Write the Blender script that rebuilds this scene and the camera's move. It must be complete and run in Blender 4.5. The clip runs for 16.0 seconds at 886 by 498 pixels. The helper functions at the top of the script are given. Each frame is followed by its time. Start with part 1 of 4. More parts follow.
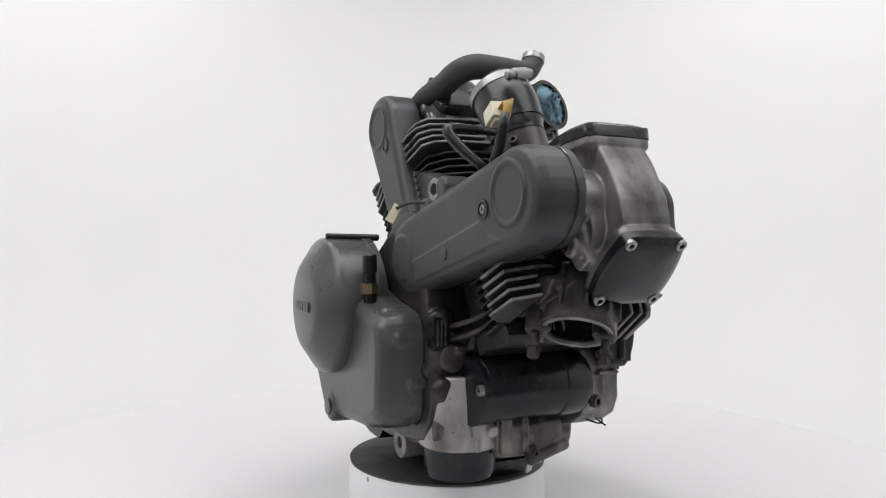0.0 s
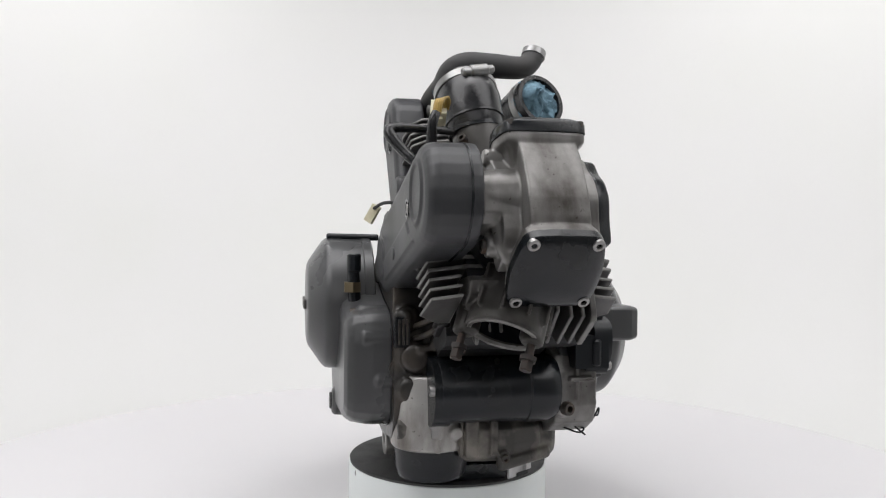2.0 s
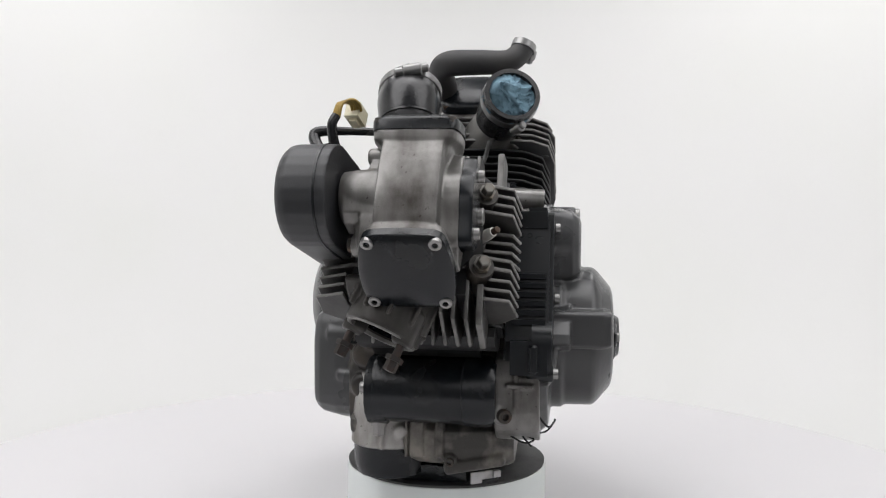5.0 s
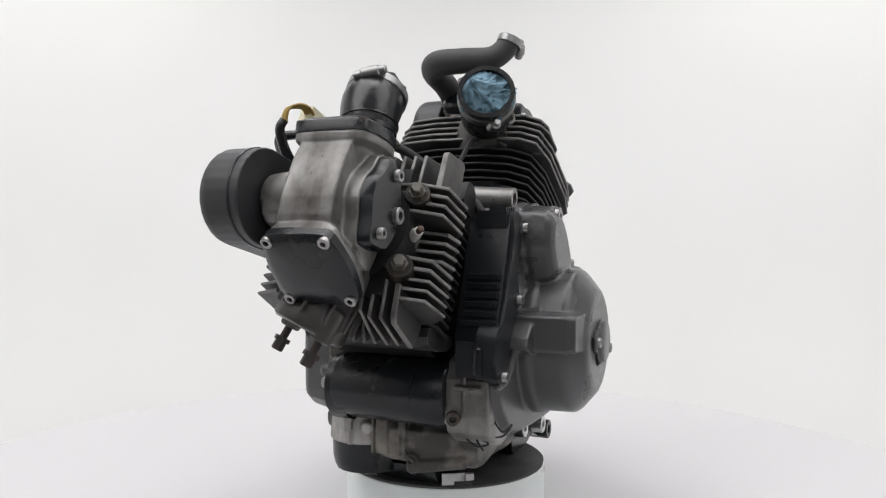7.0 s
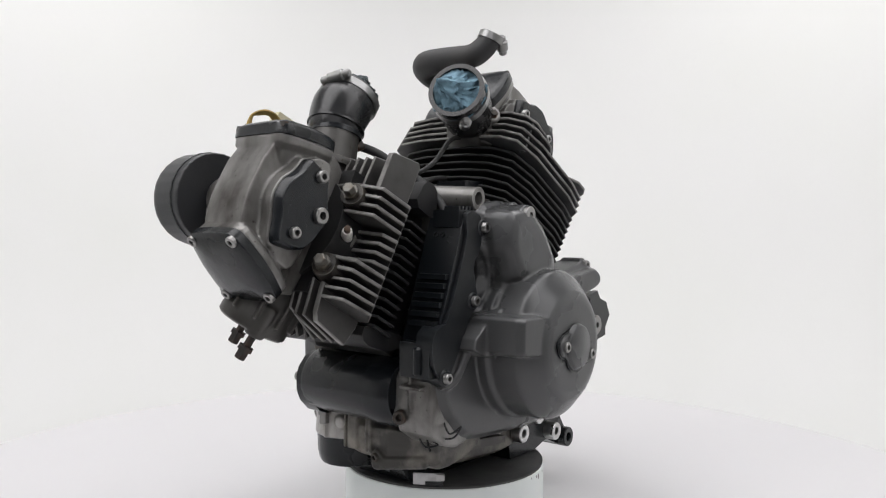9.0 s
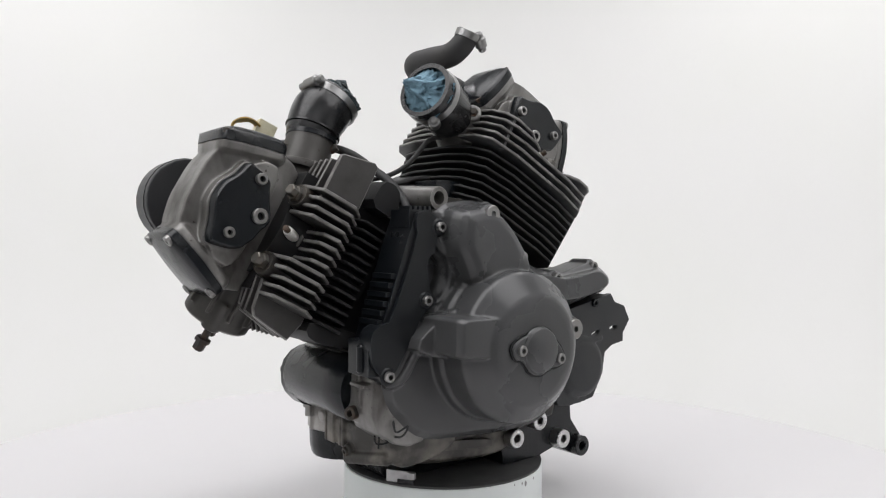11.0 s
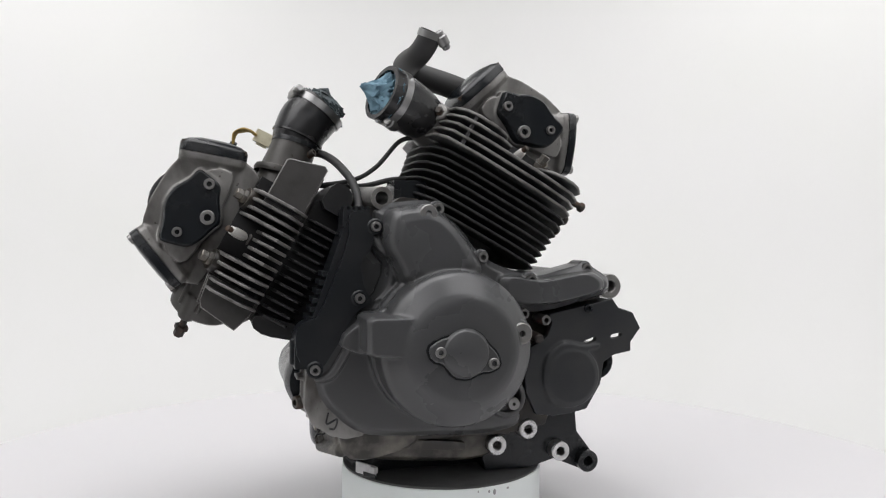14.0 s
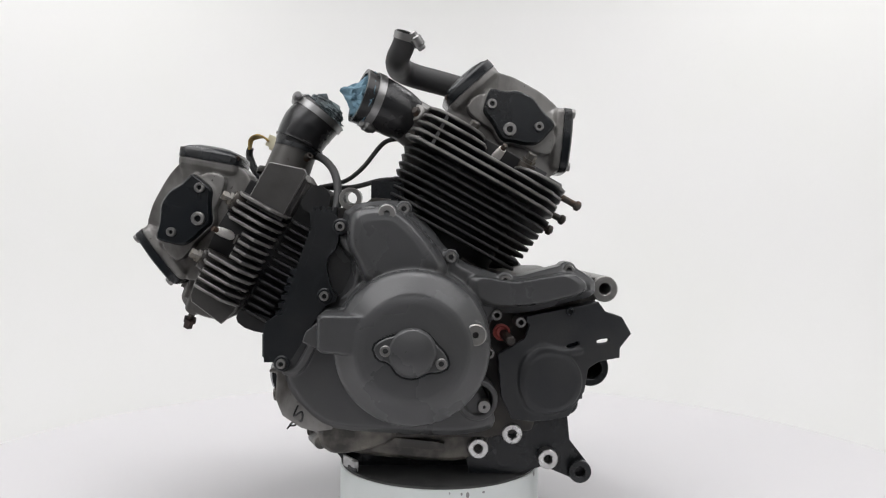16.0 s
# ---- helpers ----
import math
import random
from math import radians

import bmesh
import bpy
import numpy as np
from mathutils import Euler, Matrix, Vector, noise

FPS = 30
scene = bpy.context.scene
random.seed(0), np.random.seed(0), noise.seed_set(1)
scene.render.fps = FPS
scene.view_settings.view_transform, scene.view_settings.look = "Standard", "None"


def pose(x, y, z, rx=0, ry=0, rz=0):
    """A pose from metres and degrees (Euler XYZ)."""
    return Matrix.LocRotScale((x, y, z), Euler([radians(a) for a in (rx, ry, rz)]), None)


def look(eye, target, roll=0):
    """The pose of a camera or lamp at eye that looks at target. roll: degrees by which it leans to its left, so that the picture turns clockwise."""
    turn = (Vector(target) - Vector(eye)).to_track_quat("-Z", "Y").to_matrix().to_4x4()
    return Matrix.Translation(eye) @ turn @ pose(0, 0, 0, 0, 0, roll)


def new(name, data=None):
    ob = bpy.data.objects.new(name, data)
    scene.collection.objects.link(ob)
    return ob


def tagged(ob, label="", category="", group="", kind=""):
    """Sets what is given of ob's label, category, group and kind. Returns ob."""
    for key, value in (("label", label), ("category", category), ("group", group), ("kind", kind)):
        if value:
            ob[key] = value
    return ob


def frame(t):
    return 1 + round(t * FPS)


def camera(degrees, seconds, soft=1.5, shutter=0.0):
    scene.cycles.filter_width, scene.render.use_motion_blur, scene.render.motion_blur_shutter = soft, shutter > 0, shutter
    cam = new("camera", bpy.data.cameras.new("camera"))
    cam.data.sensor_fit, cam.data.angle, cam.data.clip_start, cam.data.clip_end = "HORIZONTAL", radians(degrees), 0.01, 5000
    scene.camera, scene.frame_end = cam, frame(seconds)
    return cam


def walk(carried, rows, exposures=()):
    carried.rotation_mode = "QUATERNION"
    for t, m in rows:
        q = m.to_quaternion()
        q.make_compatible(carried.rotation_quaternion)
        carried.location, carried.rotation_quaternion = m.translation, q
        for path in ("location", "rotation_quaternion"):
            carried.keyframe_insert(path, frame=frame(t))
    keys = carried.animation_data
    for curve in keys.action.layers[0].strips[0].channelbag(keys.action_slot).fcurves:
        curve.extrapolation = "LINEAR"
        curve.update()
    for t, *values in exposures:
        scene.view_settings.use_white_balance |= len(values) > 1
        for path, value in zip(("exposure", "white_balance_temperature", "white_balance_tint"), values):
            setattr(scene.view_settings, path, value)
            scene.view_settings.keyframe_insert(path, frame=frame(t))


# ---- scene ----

ZO = 1.14          # height of the lens over the room's floor
BASE = -0.287      # top of the plinth, below the lens
TURN0, RATE = 116.3, -7.1303

cam = camera(60.04, 16.0, soft=1.15)
EYE = look((0, -1, ZO), (0.000487, -1 + 0.99982, ZO - 0.01873), 0.46)
walk(cam, [(0, EYE), (16, EYE)])

# ---- light ----
world = bpy.data.worlds.new("world")
scene.world = world
world.use_nodes = True
world.node_tree.nodes["Background"].inputs[0].default_value = (0.9, 0.95, 1.0, 1)
world.node_tree.nodes["Background"].inputs[1].default_value = 0.3
scene.view_settings.exposure = -0.05


def area_lamp(name, x, y, z, w, h, watts, target):
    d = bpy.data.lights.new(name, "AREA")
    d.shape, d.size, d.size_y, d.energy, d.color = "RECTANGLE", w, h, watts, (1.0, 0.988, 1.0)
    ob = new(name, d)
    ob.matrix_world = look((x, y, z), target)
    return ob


area_lamp("ceiling_softbox", -0.55, -0.35, ZO + 1.3, 1.05, 2.7, 30, (-0.35, -0.15, ZO))
area_lamp("ceiling_softbox", 0.65, -0.35, ZO + 1.3, 1.05, 2.7, 22, (0.42, -0.15, ZO))
# added fill behind the camera, no known source; lifts the front faces
area_lamp("front_fill_lamp", 0.0, -1.75, ZO + 0.75, 1.7, 0.8, 4.2, (0.0, 0.0, ZO - 0.2))
# unseen pair added to brighten the upper backdrop
area_lamp("backdrop_fill_lamp", -0.75, 0.75, ZO + 1.3, 0.4, 0.6, 5.5, (-1.3, 1.3, ZO - 0.1))
area_lamp("backdrop_fill_lamp", 0.75, 0.75, ZO + 1.3, 0.4, 0.6, 5.5, (1.3, 1.3, ZO - 0.1))
# added lamps hidden behind the table, evening out the lower backdrop
for wash_x, wash_y in ((0.0, 1.05), (-0.85, 0.65), (0.85, 0.65)):
    area_lamp("low_backdrop_fill", wash_x, wash_y, 0.35, 0.9, 0.25, 2.7, (wash_x * 1.6, wash_y * 1.6, ZO + 0.1))


# ---- materials ----
def mat(name, col, rough=0.5, metal=0.0, dirt=None, dirt_amount=0.5, dirt_scale=18.0, grain=900.0, bump=0.15, vary=0.12, coat=0.0, edge=None, edge_amount=0.6, streak=1.0, spots=0.0, spec=0.5):
    m = bpy.data.materials.new(name)
    m.use_nodes = True
    nt = m.node_tree
    b = nt.nodes["Principled BSDF"]
    tc = nt.nodes.new("ShaderNodeTexCoord")
    n1 = nt.nodes.new("ShaderNodeTexNoise")
    n1.inputs["Scale"].default_value, n1.inputs["Detail"].default_value = dirt_scale, 6.0
    n2 = nt.nodes.new("ShaderNodeTexNoise")
    n2.inputs["Scale"].default_value, n2.inputs["Detail"].default_value = grain, 2.0
    mp = nt.nodes.new("ShaderNodeMapping")
    mp.inputs["Scale"].default_value = (1, 1, streak)
    nt.links.new(tc.outputs["Object"], mp.inputs["Vector"])
    nt.links.new(mp.outputs["Vector"], n1.inputs["Vector"])
    nt.links.new(tc.outputs["Object"], n2.inputs["Vector"])
    ramp = nt.nodes.new("ShaderNodeValToRGB")
    ramp.color_ramp.elements[0].position, ramp.color_ramp.elements[1].position = 0.45, 0.72
    ramp.color_ramp.elements[0].color = (0, 0, 0, 1)
    ramp.color_ramp.elements[1].color = (dirt_amount,) * 3 + (1,)
    nt.links.new(n1.outputs["Fac"], ramp.inputs["Fac"])
    mix = nt.nodes.new("ShaderNodeMix")
    mix.data_type = "RGBA"
    mix.inputs["A"].default_value = (*col, 1)
    mix.inputs["B"].default_value = (*(dirt or [c * 0.55 for c in col]), 1)
    nt.links.new(ramp.outputs["Color"], mix.inputs["Factor"])
    hsv = nt.nodes.new("ShaderNodeHueSaturation")
    mr = nt.nodes.new("ShaderNodeMapRange")
    mr.inputs["To Min"].default_value, mr.inputs["To Max"].default_value = 1 - vary, 1 + vary
    nt.links.new(n2.outputs["Fac"], mr.inputs["Value"])
    nt.links.new(mr.outputs["Result"], hsv.inputs["Value"])
    last = mix.outputs["Result"]
    # paler edges: wear, with the glint of lit edges painted in
    if edge:
        bv = nt.nodes.new("ShaderNodeBevel")
        bv.samples = 4
        bv.inputs["Radius"].default_value = 0.0016
        geo = nt.nodes.new("ShaderNodeNewGeometry")
        dot = nt.nodes.new("ShaderNodeVectorMath")
        dot.operation = "DOT_PRODUCT"
        nt.links.new(bv.outputs["Normal"], dot.inputs[0])
        nt.links.new(geo.outputs["Normal"], dot.inputs[1])
        er = nt.nodes.new("ShaderNodeMapRange")
        er.inputs["From Min"].default_value, er.inputs["From Max"].default_value = 0.995, 0.88
        er.inputs["To Min"].default_value, er.inputs["To Max"].default_value = 0.0, edge_amount
        nt.links.new(dot.outputs["Value"], er.inputs["Value"])
        worn = nt.nodes.new("ShaderNodeMath")
        worn.operation = "MULTIPLY"
        wn = nt.nodes.new("ShaderNodeMapRange")
        wn.inputs["From Min"].default_value, wn.inputs["From Max"].default_value = 0.35, 0.6
        n3 = nt.nodes.new("ShaderNodeTexNoise")
        n3.inputs["Scale"].default_value, n3.inputs["Detail"].default_value = 70.0, 4.0
        nt.links.new(tc.outputs["Object"], n3.inputs["Vector"])
        nt.links.new(n3.outputs["Fac"], wn.inputs["Value"])
        nt.links.new(er.outputs["Result"], worn.inputs[0])
        nt.links.new(wn.outputs["Result"], worn.inputs[1])
        em = nt.nodes.new("ShaderNodeMix")
        em.data_type = "RGBA"
        em.inputs["B"].default_value = (*edge, 1)
        nt.links.new(worn.outputs["Value"], em.inputs["Factor"])
        nt.links.new(last, em.inputs["A"])
        last = em.outputs["Result"]
    if spots:
        n5 = nt.nodes.new("ShaderNodeTexNoise")
        n5.inputs["Scale"].default_value, n5.inputs["Detail"].default_value = 210.0, 1.5
        nt.links.new(tc.outputs["Object"], n5.inputs["Vector"])
        sr = nt.nodes.new("ShaderNodeMapRange")
        sr.inputs["From Min"].default_value, sr.inputs["From Max"].default_value = 0.7, 0.76
        sr.inputs["To Max"].default_value = spots
        nt.links.new(n5.outputs["Fac"], sr.inputs["Value"])
        sm = nt.nodes.new("ShaderNodeMix")
        sm.data_type = "RGBA"
        sm.inputs["B"].default_value = (0.03, 0.022, 0.018, 1)
        nt.links.new(sr.outputs["Result"], sm.inputs["Factor"])
        nt.links.new(last, sm.inputs["A"])
        last = sm.outputs["Result"]
    nt.links.new(last, hsv.inputs["Color"])
    nt.links.new(hsv.outputs["Color"], b.inputs["Base Color"])
    rr = nt.nodes.new("ShaderNodeMapRange")
    rr.inputs["To Min"].default_value, rr.inputs["To Max"].default_value = max(rough - 0.12, 0.05), min(rough + 0.15, 1)
    nt.links.new(n1.outputs["Fac"], rr.inputs["Value"])
    nt.links.new(rr.outputs["Result"], b.inputs["Roughness"])
    b.inputs["Metallic"].default_value = metal
    b.inputs["Specular IOR Level"].default_value = spec
    b.inputs["Coat Weight"].default_value = coat
    if bump:
        bp = nt.nodes.new("ShaderNodeBump")
        bp.inputs["Strength"].default_value, bp.inputs["Distance"].default_value = bump, 0.0006
        n4 = nt.nodes.new("ShaderNodeTexNoise")
        n4.inputs["Scale"].default_value, n4.inputs["Detail"].default_value = grain * 0.22, 3.0
        nt.links.new(tc.outputs["Object"], n4.inputs["Vector"])
        add = nt.nodes.new("ShaderNodeMath")
        add.operation = "MULTIPLY_ADD"
        add.inputs[1].default_value = 1.6
        nt.links.new(n4.outputs["Fac"], add.inputs[0])
        nt.links.new(n2.outputs["Fac"], add.inputs[2])
        nt.links.new(add.outputs["Value"], bp.inputs["Height"])
        nt.links.new(bp.outputs["Normal"], b.inputs["Normal"])
    return m


GREY = mat("grey_engine_paint", (0.06, 0.061, 0.063), 0.27, 0.0, (0.045, 0.044, 0.042), 0.35, 9.0, edge=(0.22, 0.22, 0.22), edge_amount=0.55, spots=0.15)
GREYD = mat("dark_grey_plastic", (0.03, 0.031, 0.034), 0.42, 0.0, (0.045, 0.045, 0.045), 0.6, 14.0, edge=(0.09, 0.09, 0.092), edge_amount=0.5)
BLACK = mat("black_paint", (0.007, 0.009, 0.0115), 0.22, 0.0, (0.02, 0.019, 0.017), 0.4, edge=(0.1, 0.1, 0.1), edge_amount=0.35, spec=0.38)
PLASTIC = mat("black_plastic", (0.014, 0.0155, 0.018), 0.42, 0.0, (0.035, 0.034, 0.033), 0.5)
RUBBER = mat("black_rubber", (0.014, 0.0145, 0.016), 0.24, 0.0, (0.05, 0.046, 0.042), 0.4)
HOSE = mat("matt_rubber_hose", (0.03, 0.03, 0.031), 0.6, 0.0, (0.05, 0.047, 0.044), 0.6)
ALU = mat("stained_cast_aluminium", (0.24, 0.234, 0.225), 0.32, 0.45, (0.04, 0.034, 0.029), 1.0, 24.0, edge=(0.6, 0.59, 0.57), edge_amount=0.75, streak=0.5, bump=0.15, vary=0.08, spots=0.8)
ALUD = mat("oily_cast_aluminium", (0.065, 0.062, 0.058), 0.4, 0.3, (0.018, 0.015, 0.012), 0.97, 26.0, edge=(0.35, 0.32, 0.28), edge_amount=0.5, streak=0.5, bump=0.15, vary=0.08, spots=0.8)
FINM = mat("worn_black_fins", (0.055, 0.053, 0.051), 0.42, 0.15, (0.03, 0.028, 0.026), 0.8, 30.0, edge=(0.4, 0.385, 0.37), edge_amount=0.95)
FINB = mat("black_barrel_fins", (0.011, 0.011, 0.012), 0.5, 0.0, (0.02, 0.019, 0.018), 0.6, 30.0, edge=(0.1, 0.1, 0.1), edge_amount=0.4, spec=0.35)
FINR = mat("grey_black_fins", (0.065, 0.065, 0.067), 0.4, 0.0, (0.03, 0.028, 0.028), 0.8, 30.0, edge=(0.3, 0.3, 0.3), edge_amount=0.9)
# pale rim colour: top light on the fin edges plus some wear
RIM = mat("lit_worn_fin_edge", (0.19, 0.185, 0.178), 0.4, 0.15, (0.045, 0.042, 0.039), 0.95, 45.0)
ZINC = mat("zinc_bolt", (0.29, 0.285, 0.28), 0.34, 0.9, (0.26, 0.24, 0.21), 0.55, 60.0)
BRIGHT = mat("turned_bush_steel", (0.6, 0.6, 0.6), 0.28, 0.95, (0.3, 0.28, 0.25), 0.5, 60.0)
BOLTD = mat("dark_bolt", (0.06, 0.055, 0.05), 0.45, 0.6, (0.12, 0.06, 0.03), 0.7, 70.0)
BRASSY = mat("passivated_nut", (0.17, 0.163, 0.15), 0.42, 0.8, (0.12, 0.09, 0.05), 0.7, 70.0)
RUST = mat("rusty_steel", (0.03, 0.026, 0.024), 0.5, 0.4, (0.085, 0.045, 0.03), 0.7, 70.0)
STEEL = mat("clamp_steel", (0.3, 0.3, 0.3), 0.33, 0.95, (0.25, 0.24, 0.22), 0.5, 60.0)
CLIPM = mat("bare_sheet_metal", (0.6, 0.6, 0.6), 0.45, 0.3, (0.3, 0.3, 0.3), 0.5, 80.0)
OILY = mat("oily_dark_casting", (0.022, 0.02, 0.018), 0.34, 0.2, (0.085, 0.068, 0.052), 0.6, 34.0, edge=(0.2, 0.18, 0.15), edge_amount=0.5, bump=0.35)
ALUB = mat("pale_cast_aluminium", (0.42, 0.41, 0.395), 0.32, 0.5, (0.07, 0.055, 0.042), 0.95, 26.0, edge=(0.6, 0.58, 0.55), edge_amount=0.6, streak=0.4, spots=0.7)
DUSTY = mat("dusty_sump_casting", (0.05, 0.047, 0.043), 0.42, 0.2, (0.26, 0.24, 0.21), 0.85, 34.0, edge=(0.3, 0.27, 0.22), edge_amount=0.4, bump=0.4)
SHIELD = mat("blue_black_plastic", (0.005, 0.0065, 0.0085), 0.36, 0.0, (0.014, 0.014, 0.015), 0.5, edge=(0.06, 0.07, 0.08), edge_amount=0.4, spec=0.4)
CERAMIC = mat("white_ceramic", (0.75, 0.73, 0.7), 0.25, 0.0, (0.4, 0.36, 0.3), 0.4, 80.0)
RAG = mat("blue_paper_rag", (0.15, 0.26, 0.33), 0.9, 0.0, (0.03, 0.06, 0.085), 0.85, 75.0, bump=0.5)
RAGG = mat("grey_paper_rag", (0.12, 0.15, 0.16), 0.9, 0.0, (0.04, 0.04, 0.04), 0.8, 60.0, bump=0.5)
CREAM = mat("cream_connector", (0.72, 0.68, 0.5), 0.45, 0.0, (0.5, 0.42, 0.25), 0.6, 70.0)
YELLOW = mat("yellowed_wire", (0.42, 0.28, 0.06), 0.5, 0.0, (0.12, 0.08, 0.03), 0.7, 60.0)
RED = mat("red_seal", (0.35, 0.07, 0.06), 0.45)
MAT_RUBBER = mat("rubber_mat", (0.06, 0.06, 0.06), 0.6, 0.0, (0.035, 0.035, 0.035), 0.7, 30.0)
DRUM = mat("white_drum", (0.82, 0.86, 0.85), 0.5, 0.0, (0.7, 0.74, 0.73), 0.4, 9.0, bump=0.05, vary=0.01)
CHIP = mat("chipped_grey_plaster", (0.38, 0.38, 0.38), 0.8, 0.0, (0.2, 0.2, 0.2), 0.6, 60.0)
TABLE = mat("white_table", (0.655, 0.645, 0.655), 0.85, 0.0, (0.635, 0.63, 0.64), 0.3, 4.0, bump=0.05, vary=0.01, spec=0.15)
CLOTH = mat("white_backdrop", (0.81, 0.81, 0.8), 0.9, 0.0, (0.79, 0.8, 0.765), 0.5, 2.0, 300.0, bump=0.05, vary=0.01)
# for the added wall and ceiling; its tone sets fill and reflections
ROOMGREY = mat("grey_wall", (0.32, 0.32, 0.32), 0.8, 0.0, (0.28, 0.28, 0.28), 0.5, 3.0)
FLOOR = mat("grey_floor", (0.3, 0.3, 0.3), 0.7, 0.0, (0.25, 0.25, 0.25), 0.5, 3.0)


# ---- mesh kit ----
def finish(name, bm, material, smooth=38):
    me = bpy.data.meshes.new(name)
    bmesh.ops.recalc_face_normals(bm, faces=bm.faces)
    bm.to_mesh(me)
    bm.free()
    me.materials.append(material)
    me.shade_smooth()
    me.set_sharp_from_angle(angle=radians(smooth))
    return me


def part(name, bm, material, parent=None, label="", m=None, smooth=38):
    """One mesh object under a thing or a part; engine coordinates, lens height zero."""
    if m is not None:
        bm.transform(m)
    bm.transform(Matrix.Translation((0, 0, -BASE)))
    ob = new(name, finish(name, bm, material, smooth))
    if parent is not None:
        ob.parent = parent
    return tagged(ob, label)


def merged(*bms):
    """Several closed solids in one bmesh."""
    out = bmesh.new()
    for b in bms:
        bmesh.ops.recalc_face_normals(b, faces=b.faces)
        tmp = bpy.data.meshes.new("solid")
        b.to_mesh(tmp)
        b.free()
        out.from_mesh(tmp)
        bpy.data.meshes.remove(tmp)
    return out


def cast(name, bms, material, parent, label="", m=None, voxel=0.0016, rounds=4):
    """Overlapping solids poured as one casting, with filleted joints."""
    ob = part(name, merged(*bms), material, parent, label, m)
    r = ob.modifiers.new("fuse", "REMESH")
    r.mode, r.voxel_size, r.use_smooth_shade = "VOXEL", voxel, True
    f = ob.modifiers.new("fillet", "SMOOTH")
    f.factor, f.iterations = 0.5, rounds
    return ob


def scaled(pts, k, c=None):
    """The outline shrunk towards its middle."""
    c = c or (sum(p[0] for p in pts) / len(pts), sum(p[1] for p in pts) / len(pts))
    return [(c[0] + (x - c[0]) * k, c[1] + (z - c[1]) * k) for x, z in pts]


def shared(name, me, parent, m, label=""):
    """A repeat on shared mesh data, at the pose m in engine coordinates."""
    ob = new(name, me)
    ob.parent = parent
    ob.matrix_basis = Matrix.Translation((0, 0, -BASE)) @ m
    return tagged(ob, label)


def soften(bm, width, seg=2, angle=28):
    es = [e for e in bm.edges if len(e.link_faces) == 2 and e.calc_face_angle(0) > radians(angle)]
    if es and width:
        bmesh.ops.bevel(bm, geom=es, offset=width, segments=seg, profile=0.5, affect="EDGES", clamp_overlap=True)
    return bm


def chaikin(pts, times=2, keep=0.22):
    for _ in range(times):
        out = []
        for i, p in enumerate(pts):
            q = pts[(i + 1) % len(pts)]
            out.append(tuple(a + (b - a) * keep for a, b in zip(p, q)))
            out.append(tuple(a + (b - a) * (1 - keep) for a, b in zip(p, q)))
        pts = out
    return pts


def inset(pts, d):
    """The outline moved inwards by d."""
    area = sum(p[0] * q[1] - q[0] * p[1] for p, q in zip(pts, pts[1:] + pts[:1]))
    sg, out, n = (1 if area > 0 else -1), [], len(pts)
    for i in range(n):
        a, b, c = Vector(pts[i - 1]), Vector(pts[i]), Vector(pts[(i + 1) % n])
        u, v = (b - a).normalized(), (c - b).normalized()
        nu, nv = Vector((-u.y, u.x)) * sg, Vector((-v.y, v.x)) * sg
        k = (nu + nv)
        k = k.normalized() if k.length > 1e-6 else nu
        out.append(tuple(b + k * d / max(k.dot(nu), 0.5)))
    return out


def loft(sections, bm=None):
    """Sections (y, outline in x, z), all with as many points: a solid with flat ends."""
    bm = bm or bmesh.new()
    rings = [[bm.verts.new((x, y, z)) for x, z in pts] for y, pts in sections]
    n = len(rings[0])
    for a, b in zip(rings, rings[1:]):
        for i in range(n):
            bm.faces.new((a[i], a[(i + 1) % n], b[(i + 1) % n], b[i]))
    bm.faces.new(rings[0])
    bm.faces.new(rings[-1][::-1])
    return bm


def prism(pts, y0, y1, bevel=0.003, seg=2, bm=None):
    b = loft([(y0, pts), (y1, pts)])
    soften(b, bevel, seg)
    return b


def pierced(outer, holes, y0, y1):
    """A flat plate of the outline in x, z with holes through it."""
    bm = bmesh.new()
    es = []
    for loop in (outer, *holes):
        vs = [bm.verts.new((x, y0, z)) for x, z in loop]
        es += [bm.edges.new((vs[i], vs[(i + 1) % len(vs)])) for i in range(len(vs))]
    bmesh.ops.triangle_fill(bm, edges=es, use_beauty=True)
    got = bmesh.ops.extrude_face_region(bm, geom=list(bm.faces))
    for v in got["geom"]:
        if isinstance(v, bmesh.types.BMVert):
            v.co.y = y1
    return bm


def box(x0, x1, y0, y1, z0, z1, bevel=0.003, seg=2):
    return prism([(x0, z0), (x1, z0), (x1, z1), (x0, z1)], y0, y1, bevel, seg)


def aim(p, d):
    """A pose at p whose z axis points along d."""
    return Matrix.Translation(p) @ Vector(d).to_track_quat("Z", "Y").to_matrix().to_4x4()


def lathe(profile, m=None, seg=40):
    """Profile (r, h) turned about z."""
    bm = bmesh.new()
    rings = []
    for r, h in profile:
        if r < 1e-6:
            rings.append([bm.verts.new((0, 0, h))])
        else:
            rings.append([bm.verts.new((r * math.cos(2 * math.pi * i / seg), r * math.sin(2 * math.pi * i / seg), h)) for i in range(seg)])
    for a, b in zip(rings, rings[1:]):
        for i in range(seg):
            j = (i + 1) % seg
            if len(a) > 1 and len(b) > 1:
                bm.faces.new((a[i], a[j], b[j], b[i]))
            elif len(b) > 1:
                bm.faces.new((a[0], b[j], b[i]))
            elif len(a) > 1:
                bm.faces.new((a[i], a[j], b[0]))
    if m is not None:
        bm.transform(m)
    return bm


